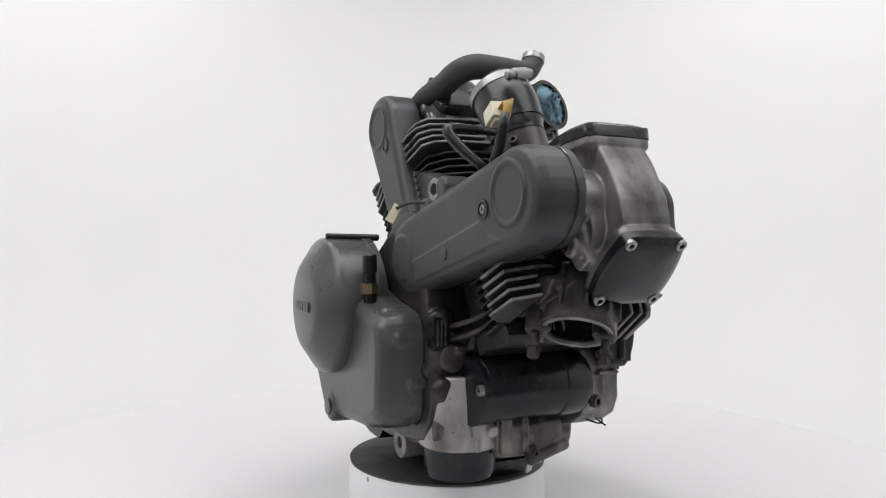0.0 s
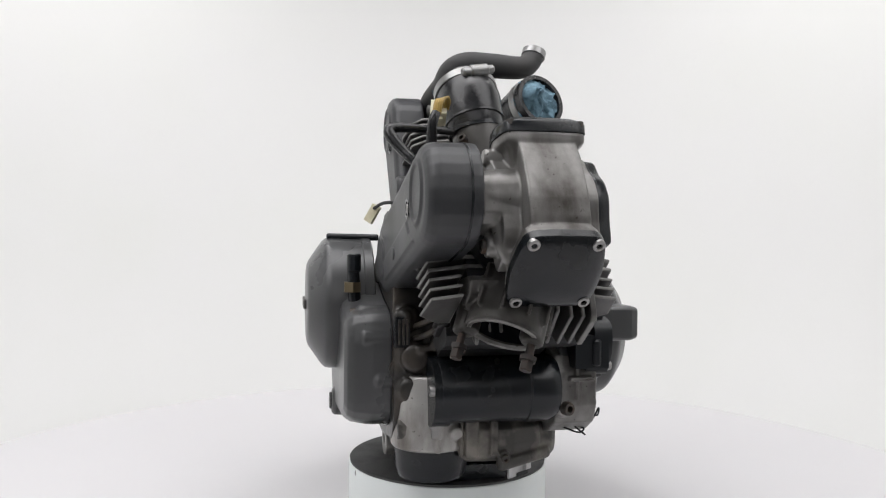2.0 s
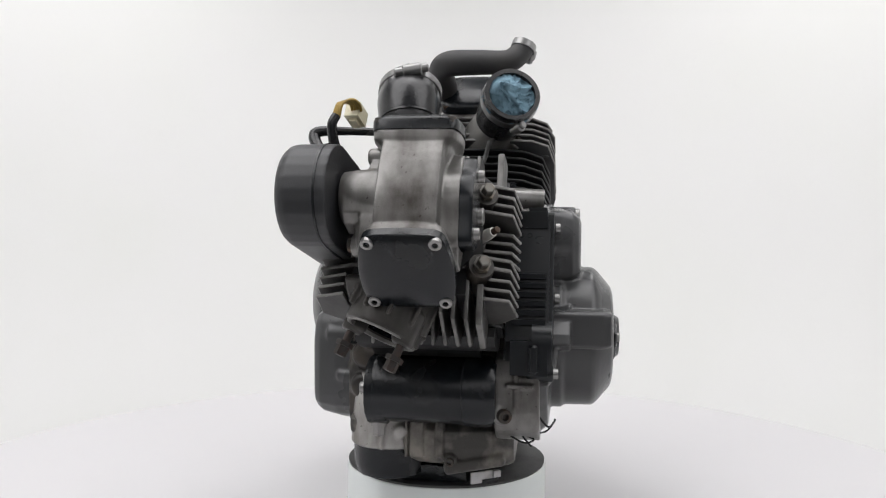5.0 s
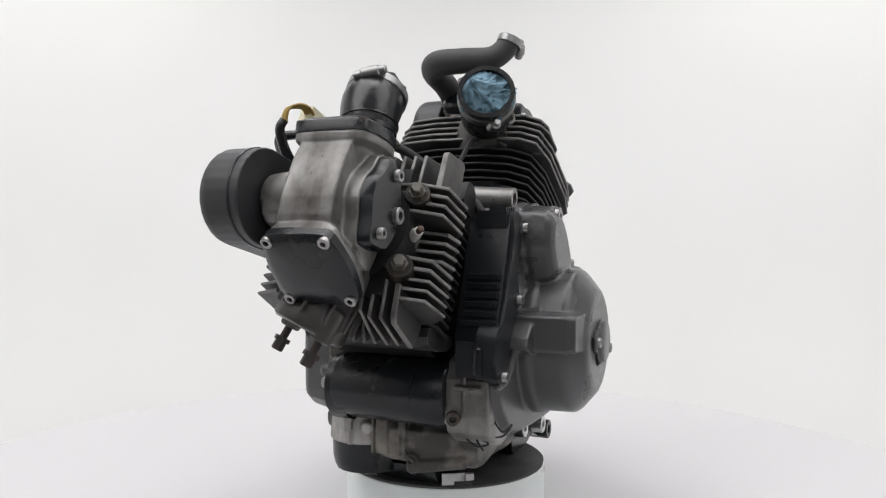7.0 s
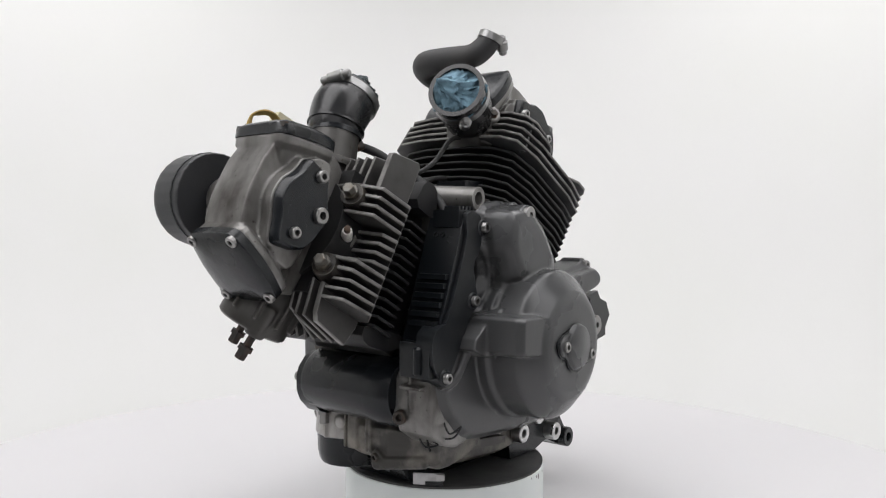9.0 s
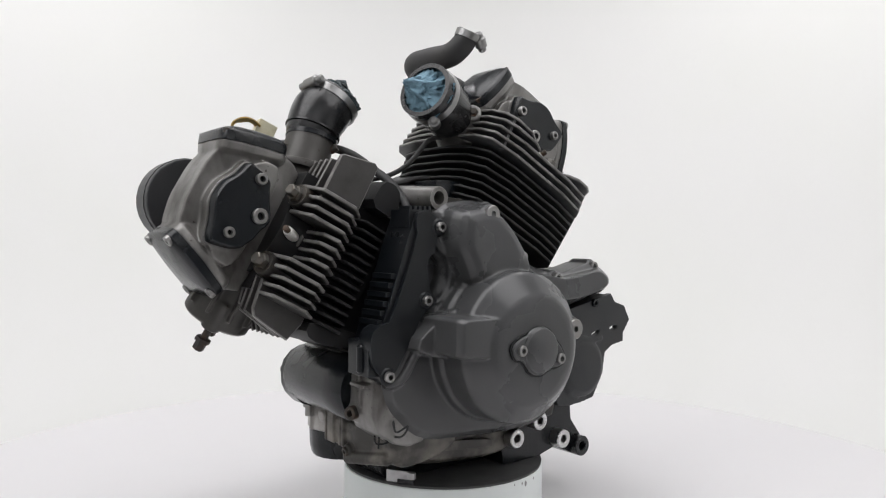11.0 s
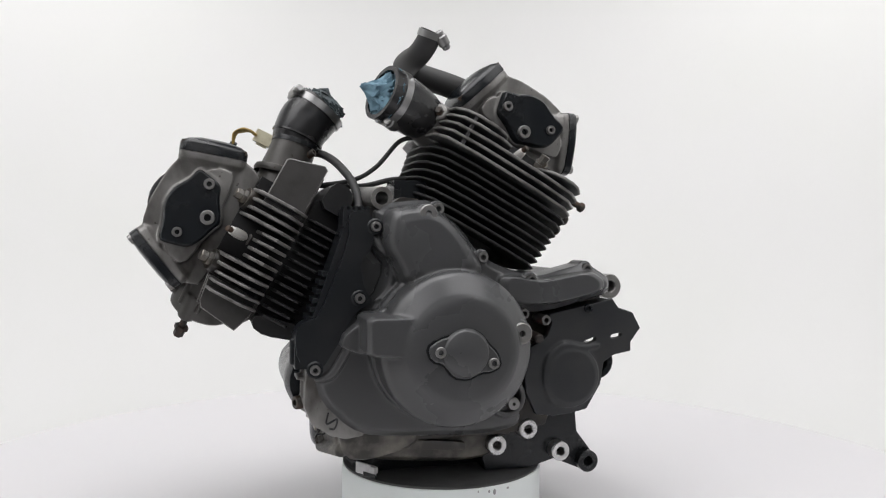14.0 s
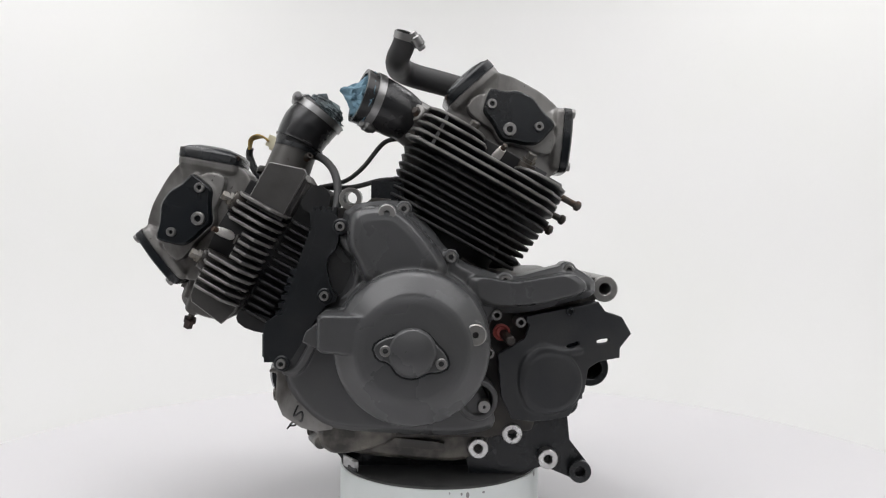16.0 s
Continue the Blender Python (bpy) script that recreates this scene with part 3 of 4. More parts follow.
def front_shield():
    """Black regulator plate before the alternator cover."""
    o = [(-0.136, 0.026), (-0.120, 0.018), (-0.122, -0.016), (-0.136, -0.029), (-0.130, -0.060), (-0.120, -0.073), (-0.139, -0.082), (-0.158, -0.117), (-0.176, -0.145), (-0.189, -0.146), (-0.201, -0.133), (-0.204, -0.111), (-0.201, -0.098), (-0.192, -0.092), (-0.179, -0.089), (-0.146, -0.004), (-0.149, 0.021)]
    sh = part("shield", soften(loft([(-0.1465, chaikin(o, 1)), (-0.126, [(x - 0.001, z) for x, z in chaikin(o, 1)])]), 0.002), SHIELD, engine, "black guard plate before the alternator cover")
    # finned regulator behind the plate, facing forwards
    face = [(-0.1475, 0.018), (-0.156, -0.004), (-0.1875, -0.095), (-0.1925, -0.11), (-0.172, -0.112), (-0.134, -0.004), (-0.128, 0.018)]
    reg = part("regulator", prism(face, -0.1425, -0.098, 0.0015), SHIELD, sh, "blue-black finned regulator")
    for k in range(6):
        z = -0.043 - 0.0094 * k
        x = -0.156 + 0.346 * (z + 0.004)
        part("rib", box(x - 0.0055, x + 0.006, -0.1395, -0.104, z - 0.0026, z + 0.0026, 0.0008), SHIELD, reg)
    for x, z in ((-0.1545, -0.005), (-0.1885, -0.099)):
        part("screw_hole", lathe([(0.0048, -0.002), (0.0048, 0.0006), (0.0032, 0.0006), (0.0032, -0.002), (0, -0.002)], aim((x - 0.0012, -0.131, z), (-0.94, 0, 0.33)), 20), BLACK, reg)
    for y in (-0.121, -0.112):
        part("screw_hole", lathe([(0.0028, -0.002), (0.0028, 0.0005), (0.0018, 0.0005), (0.0018, -0.002), (0, -0.002)], aim((-0.1555, y, 0.0), (-0.94, 0, 0.33)), 14), BLACK, reg)
    part("terminal_block", box(-0.153, -0.125, -0.14, -0.106, 0.008, 0.026, 0.002), SHIELD, sh)
    for k in range(5):
        part("blade", box(-0.152 + 0.0062 * k, -0.149 + 0.0062 * k, -0.139, -0.12, 0.022, 0.03, 0.0005), SHIELD, sh)
    part("lower_box", box(-0.2035, -0.178, -0.1425, -0.104, -0.1435, -0.108, 0.0025), SHIELD, sh)
    part("stiffener", rod((-0.203, -0.128, -0.141), (-0.203, -0.128, -0.112), 0.005, 0.002), SHIELD, sh)
    for p in ((-0.183, -0.146, -0.144), (-0.136, -0.146, -0.069), (-0.119, -0.146, 0.008)):
        part("lug", rod((p[0], -0.12, p[2]), (p[0], -0.148, p[2]), 0.009), SHIELD, sh)
        bolt(sh, (p[0], -0.148, p[2]), L, 0.0055, 0.005)
    return sh


def sprocket_guard():
    o = [(0.090, -0.092), (0.173, -0.075), (0.181, -0.086), (0.191, -0.089), (0.200, -0.092), (0.211, -0.111), (0.198, -0.128), (0.198, -0.139), (0.175, -0.143), (0.162, -0.151), (0.158, -0.177), (0.140, -0.206), (0.121, -0.210), (0.098, -0.212), (0.075, -0.209), (0.062, -0.183), (0.058, -0.135), (0.088, -0.118), (0.094, -0.102)]
    plate = pierced(o, [[(0.1715, -0.1185), (0.1855, -0.1165), (0.185, -0.1215), (0.171, -0.123)], [(0.135, -0.1255), (0.152, -0.1195), (0.151, -0.1245), (0.134, -0.1305)], [(0.121, -0.19), (0.125, -0.19), (0.131, -0.203), (0.126, -0.203)]], -0.128, -0.1365)
    arch = tube([(0.085, -0.134, -0.165), (0.09, -0.135, -0.145), (0.108, -0.135, -0.13), (0.13, -0.135, -0.133), (0.155, -0.134, -0.131)], [0.005, 0.0065, 0.0065, 0.006, 0.004], 16)
    arch_low = tube([(0.085, -0.134, -0.172), (0.095, -0.135, -0.192), (0.112, -0.134, -0.202)], [0.005, 0.006, 0.004], 16)
    drum_face = lathe([(0, -0.006), (0.038, -0.006), (0.036, 0.004), (0.03, 0.0065), (0, 0.0075)], aim((0.118, -0.136, -0.166), L), 40)
    flange = prism([(0.088, -0.1), (0.093, -0.093), (0.173, -0.076), (0.175, -0.08), (0.095, -0.098)], -0.1, -0.1365, 0.001)
    g = cast("sprocket_guard", [plate, arch, arch_low, drum_face, flange], PLASTIC, engine, "matt black plastic sprocket guard with slots", voxel=0.0013, rounds=3)
    # added dark backing, blocks the slots when they face the lens
    part("slot_backing", box(0.05, 0.17, -0.07, -0.05, -0.2, -0.085, 0.003), BLACK, engine)
    bolt(g, (0.14, -0.138, -0.086), L, 0.005, 0.002, BLACK)
    part("rear_mount", pipe((0.189, 0.06, -0.063), (0.189, -0.1, -0.063), 0.0155, 0.007), ALU, engine, "cast rear mounting lug")
    part("rear_mount_arm", box(0.13, 0.18, -0.09, 0.04, -0.08, -0.05, 0.005), ALUD, engine)
    part("output_cap", pipe((0.173, 0.02, -0.157), (0.173, -0.1, -0.157), 0.0215, 0.013), BLACK, engine)
    br = [(0.06, -0.215), (0.147, -0.205), (0.151, -0.245), (0.175, -0.276), (0.172, -0.289), (0.155, -0.292), (0.120, -0.277), (0.09, -0.285), (0.03, -0.285), (0.02, -0.23)]
    b = part("lower_bracket", prism(br, -0.05, -0.088, 0.004), BLACK, engine, "black lower rear bracket of the crankcase")
    for x, z, r in ((0.08, -0.235, 0.0118), (0.04, -0.252, 0.0118), (0.123, -0.265, 0.0118)):
        part("bush", pipe((x, -0.05, z), (x, -0.103, z), r, 0.0052), BRIGHT, b, "bright bush")
    part("lug", pipe((0.162, -0.04, -0.281), (0.162, -0.1, -0.281), 0.0135, 0.006), BLACK, b)
    part("stub", rod((0.14, -0.05, -0.2), (0.15, -0.09, -0.203), 0.012), BLACK, b)
    part("shaft_seal", lathe([(0.0098, 0), (0.0098, 0.004), (0.0075, 0.005), (0.0055, 0.002), (0.0, 0.002)], aim((0.064, -0.118, -0.112), L)), RED, engine, "red seal ring")
    part("clutch_rod", rod((0.066, -0.11, -0.113), (0.071, -0.155, -0.118), 0.0055), RUST, engine, "rusty push rod")


def right_side():
    c = (0.042, -0.0905)
    cl = part("clutch_cover", lathe([(0.086, 0.0), (0.0855, 0.05), (0.0845, 0.056), (0.081, 0.0605), (0.056, 0.0775), (0.051, 0.0795), (0.045, 0.0805), (0, 0.082)], aim((c[0], 0.0935, c[1]), R), 72), GREY, engine, "round grey clutch cover with raised lettering")
    for k in range(6):
        x = c[0] + 0.027 - k * 0.0108
        part("raised_mark", box(x - 0.0036, x + 0.0036, 0.165, 0.1778 - 0.00006 * (k - 2.5) ** 2, c[1] - 0.006, c[1] + 0.006, 0.0006), ALU, cl, "raised pale mark")
    part("rim_step", lathe([(0.085, 0.014), (0.088, 0.012), (0.088, 0.002), (0.085, 0.0)], aim((c[0], 0.092, c[1]), R), 72), GREY, cl)
    part("vent_bar", rod((0.0185, 0.082, -0.0045), (0.0335, 0.148, -0.0035), 0.0042), BLACK, engine)
    o = [(-0.112, -0.088), (-0.06, -0.078), (0.0, -0.06), (0.12, -0.08), (0.125, -0.18), (0.08, -0.24), (0.0, -0.234), (-0.07, -0.228), (-0.108, -0.216), (-0.126, -0.2), (-0.128, -0.125), (-0.122, -0.1)]
    o = chaikin(o, 1, 0.13)
    solids = [loft([(0.07, o), (0.106, inset(o, 0.001)), (0.126, inset(o, 0.005)), (0.133, inset(o, 0.01)), (0.1365, inset(o, 0.018))])]
    for q, r, y in (((-0.104, -0.204), 0.0105, 0.112), ((-0.114, -0.118), 0.013, 0.118), ((-0.122, -0.165), 0.0085, 0.104), ((-0.06, -0.214), 0.009, 0.116), ((0.03, -0.214), 0.009, 0.118), ((-0.085, -0.092), 0.01, 0.12)):
        solids.append(rod((q[0], 0.08, q[1]), (q[0], y, q[1]), r, 0.003))
    solids += [rod((0.04, 0.08, -0.222), (0.04, 0.14, -0.22), 0.019, 0.004), rod((-0.051, 0.118, -0.125), (-0.0505, 0.12, -0.082), 0.0125, 0.004), rod((-0.115, 0.128, -0.112), (-0.115, 0.128, -0.19), 0.004, 0.002)]
    rc = cast("right_cover", solids, GREY, engine, "dark grey right engine cover", rounds=4)
    part("gasket_edge", loft([(0.0845, inset(o, -0.0012)), (0.0858, inset(o, -0.0012))]), BLACK, rc)
    part("lobe_cap", rod((0.04, 0.13, -0.22), (0.04, 0.143, -0.22), 0.011, 0.001), GREY, rc)
    for p in ((-0.104, 0.112, -0.204), (-0.06, 0.116, -0.214), (-0.114, 0.118, -0.118), (0.03, 0.118, -0.214), (-0.085, 0.12, -0.092)):
        bolt(rc, p, R, 0.0055, 0.008, BOLTD)
    part("sensor_body", rod((-0.051, 0.118, -0.1), (-0.05, 0.121, -0.045), 0.0075), BLACK, engine)
    part("sensor_nut", lathe([(0.011, 0), (0.011, 0.012), (0, 0.012)], aim((-0.051, 0.122, -0.07), (0, 0, 1)), 6), mat("brass_nut", (0.2, 0.16, 0.1), 0.45, 0.8), engine, "dull brass nut", smooth=20)
    part("sensor_plug", rod((-0.05, 0.12, -0.046), (-0.049, 0.12, -0.024), 0.0085), BLACK, engine)
    part("foot_mount", pipe((-0.055, 0.05, -0.249), (-0.055, 0.083, -0.249), 0.0185, 0.007), ALU, engine, "bright foot mount bush")


def starter():
    sm = part("starter_motor", lathe([(0, 0), (0.03, 0), (0.0355, 0.004), (0.0365, 0.008), (0.0365, 0.1), (0.038, 0.101), (0.038, 0.125), (0.034, 0.135), (0, 0.135)], aim((-0.17, 0.046, -0.1675), L), 48), BLACK, engine, "black cylindrical starter motor")
    part("end_plate", prism(chaikin([(-0.205, -0.155), (-0.188, -0.136), (-0.15, -0.132), (-0.135, -0.17), (-0.15, -0.206), (-0.182, -0.207), (-0.204, -0.185)], 1), 0.03, 0.05, 0.003), BLACK, sm)
    bolt(sm, (-0.198, 0.05, -0.163), R, 0.006, 0.005)
    hexbolt(sm, (-0.17, 0.041, -0.208), (0, 0, -1), 0.007, 0.012)
    cast("motor_mount", [prism(chaikin([(-0.19, -0.135), (-0.15, -0.12), (-0.12, -0.22), (-0.155, -0.225), (-0.193, -0.2)], 1), -0.087, -0.134, 0.005), rod((-0.15, -0.08, -0.188), (-0.192, -0.097, -0.188), 0.011, 0.002), box(-0.2, -0.15, -0.128, -0.1, -0.158, -0.154, 0.001), box(-0.195, -0.15, -0.112, -0.108, -0.18, -0.14, 0.001)], ALU, engine, "dirty cast motor mount")
    bolt(engine, (-0.192, -0.097, -0.188), (-1, -0.4, 0), 0.0075, 0.008, BOLTD)


def rocker_lid(parent, m, w, d, label, steel=True):
    """Black lid with four lugs; the lid's plane is x, y of m."""
    o = [(-w, -d * 0.9), (-w * 0.5, -d), (0, -d * 1.02), (w * 0.5, -d * 0.95), (w, -d * 0.82), (w * 1.04, 0), (w, d * 0.82), (w * 0.5, d * 0.95), (0, d * 1.02), (-w * 0.5, d), (-w, d * 0.9), (-w * 1.03, 0)]
    o = chaikin(o, 2, 0.2)
    bm = bmesh.new()
    rings = []
    dome = 1.0 if steel else 1.7
    for z, k in ((-0.003, 1.0), (0.0055, 1.0), (0.0068, 0.975), (0.0092, 0.8), (0.0112, 0.5), (0.012, 0.2)):
        rings.append([bm.verts.new((x * k, y * k, z if z < 0.006 else 0.0055 + (z - 0.0055) * dome)) for x, y in o])
    n = len(o)
    for a, b in zip(rings, rings[1:]):
        for i in range(n):
            bm.faces.new((a[i], a[(i + 1) % n], b[(i + 1) % n], b[i]))
    bm.faces.new(rings[0])
    bm.faces.new(rings[-1])
    lid = part("rocker_lid", bm, BLACK, parent, label, m)
    seat = bmesh.new()
    rings = [[seat.verts.new((x * k, y * q, z)) for x, y in o] for z, k, q in ((-0.003, 0.99, 0.985), (-0.011, 0.985, 0.97), (-0.0165, 0.95, 0.8), (-0.05, 0.85, 0.58))]
    for a, b in zip(rings, rings[1:]):
        for i in range(n):
            seat.faces.new((a[i], a[(i + 1) % n], b[(i + 1) % n], b[i]))
    seat.faces.new(rings[0])
    seat.faces.new(rings[-1])
    seat.transform(m)
    for sx in (-1, 1):
        for sy in (-1, 1):
            q = m @ Vector((sx * w * 0.82, sy * d * (0.77 if sx < 0 else 0.7), 0.0072))
            bolt(parent, q, m.to_3x3() @ Vector((0, 0, 1)), 0.0056, 0.003 if steel else 0.001, ZINC if steel else BOLTD)
    return seat


SIDE = [(0.044, 0.064), (0.043, 0.052), (0.039, 0.034), (0.023, 0.028), (0.002, 0.014), (-0.012, 0.020), (-0.024, 0.023), (-0.040, 0.032), (-0.047, 0.061), (-0.041, 0.066), (-0.025, 0.070), (-0.006, 0.079), (0.013, 0.077), (0.027, 0.068)]


def head(m, yc, flip, name, label):
    """A two-valve head: x to the intake, z along the cylinder's axis, y across."""
    f = -1 if flip else 1
    G = m @ Matrix.Diagonal((f, 1, 1, 1))
    core = [(0.074, 0.012), (0.077, 0.028), (0.054, 0.084), (0.045, 0.089), (0.025, 0.0935), (-0.012, 0.094), (-0.036, 0.089), (-0.047, 0.082), (-0.077, 0.02), (-0.07, 0.0), (0.066, 0.0)]
    h = new(name)
    h.parent = engine
    tagged(h, label)
    solids = [prism(chaikin(core, 1, 0.15), yc - 0.0275, yc + 0.0275, 0.007, 3)]
    waist = [(0.058, 0.022), (0.056, 0.05), (0.02, 0.07), (-0.03, 0.07), (-0.056, 0.05), (-0.058, 0.022)]
    solids.append(prism(chaikin(waist, 2, 0.22), yc - 0.042, yc + 0.045, 0.006, 3))
    seats = []
    # lids over the rockers
    def plane(p, q):
        a, b = Vector((p[0], 0, p[1])), Vector((q[0], 0, q[1]))
        t = (b - a).normalized()
        up = Vector((0, 1, 0)).cross(t)
        if up.x * a.x < 0:
            up = -up
        c = (a + b) / 2
        c.y = yc
        t = Vector((0, 1, 0)).cross(up)
        mm = Matrix((t, Vector((0, 1, 0)), up)).transposed().to_4x4()
        mm.translation = c
        return G @ mm, (b - a).length / 2
    for p, q in (((0.0553, 0.096), (0.0802, 0.0235)), ((-0.049, 0.0935), (-0.0818, 0.0185))):
        mm, half = plane(p, q)
        if mm.determinant() < 0:
            mm = mm @ Matrix.Diagonal((-1, 1, 1, 1))
        seats.append(rocker_lid(h, mm, half * 0.96, 0.041, "glossy black rocker lid with socket bolts", p[0] < 0))
    # left side cover with three bolts
    sc = SIDE
    sc = chaikin(sc, 2, 0.2)
    solids.append(prism(inset(sc, -0.0015), yc - 0.02, yc - 0.043, 0.001))
    part("side_cover", soften(loft([(yc - 0.04, sc), (yc - 0.052, inset(sc, 0.001)), (yc - 0.0545, inset(sc, 0.003))]), 0.0008), BLACK, h, "glossy black side cover", G)
    for b, a, r in ((0.033, 0.046, 0.006), (0.0, 0.03, 0.008), (-0.029, 0.05, 0.0055)):
        bolt(h, G @ Vector((b, yc - 0.0545, a)), L, r, 0.005)
    # stud nuts and spark plug
    for b in (0.039, -0.038):
        q = G @ Vector((b, yc - 0.058, 0.008))
        ax = (m.to_3x3() @ Vector((0, -0.35, 1))).normalized()
        part("nut_boss", lathe([(0, -0.034), (0.0145, -0.034), (0.013, -0.006), (0.0118, -0.002), (0.0105, -0.002), (0, -0.002)], aim(q, ax), 24), OILY, h)
        hexbolt(h, q + ax * 0.001, ax, 0.0062, 0.0085, BRASSY, "nut")
    base, tip = G @ Vector((0.001, yc - 0.036, -0.03)), G @ Vector((0.0, yc - 0.0715, 0.0075))
    if flip:
        base, tip = G @ Vector((0.0037, yc - 0.047, -0.0353)), G @ Vector((-0.004, yc - 0.087, 0.009))
    d = tip - base
    part("plug_hex", lathe([(0.0105, 0), (0.0105, 0.013), (0.007, 0.014), (0.0, 0.014)], aim(base + d * 0.15, d), 6), ALUD, h, smooth=20)
    part("plug_insulator", lathe([(0.0058, 0.0), (0.0056, d.length * 0.3), (0.0045, d.length * 0.44), (0, d.length * 0.44)], aim(base + d * 0.4, d), 20), CERAMIC, h, "white ceramic spark plug insulator")
    part("plug_tip", lathe([(0.0032, 0), (0.0032, 0.007), (0, 0.008)], aim(base + d * 0.83, d), 16), BOLTD, h)
    seats.append(rod(G @ Vector((-0.036, yc + 0.02, 0.04)), G @ Vector((-0.036, yc + 0.056, 0.04)), 0.0105))
    bolt(h, G @ Vector((-0.036, yc + 0.056, 0.04)), R, 0.0065, 0.004, BOLTD)
    # boss towards the belt pulley
    solids.append(prism(chaikin([(-0.024, 0.03), (0.03, 0.03), (0.03, 0.068), (0.0, 0.076), (-0.024, 0.068)], 1), yc + 0.02, yc + 0.062, 0.005))
    solids.append(tube([(0.062, yc + 0.026, 0.03), (0.045, yc + 0.038, 0.045), (0.02, yc + 0.044, 0.055)], [0.009, 0.008, 0.007], 12))
    solids.append(tube([(-0.06, yc + 0.028, 0.045), (-0.045, yc + 0.04, 0.05), (-0.02, yc + 0.046, 0.055)], [0.009, 0.008, 0.007], 12))
    solids.append(rod((0.052, yc + 0.02, 0.05), (0.052, yc + 0.05, 0.05), 0.0085, 0.002))
    seats.append(lathe([(0, -0.012), (0.028, -0.012), (0.026, 0.014), (0.024, 0.03), (0.0, 0.03)], aim(G @ Vector((0.006, yc + 0.036, 0.052)), R)))
    for b in solids:
        b.transform(G)
    cast("head_casting", solids + seats, ALU, h, "stained bare aluminium casting", voxel=0.0013, rounds=3)
    return h


def fin(outline, n0, thick, frame_m, parent, material, edge=0.0009):
    """One fin: outline in x, y of the frame, standing at n0 along its z."""
    bm = bmesh.new()
    rings = [[bm.verts.new((x, y, n0 + z)) for x, y in pts] for z, pts in
             ((-thick / 2, inset(outline, edge)), (-thick / 2 + edge, outline), (thick / 2 - edge, outline), (thick / 2, inset(outline, edge)))]
    k = len(outline)
    for a, b in zip(rings, rings[1:]):
        for i in range(k):
            bm.faces.new((a[i], a[(i + 1) % k], b[(i + 1) % k], b[i]))
    bm.faces.new(rings[0])
    bm.faces.new(rings[-1])
    ob = part("fin", bm, material, parent, m=frame_m)
    if material != FINB:
        ob.data.materials.append(RIM)      # top light on the fin's edge painted in, with wear
        for p in ob.data.polygons:
            if p.index < 3 * k:
                p.material_index = 1
    return ob


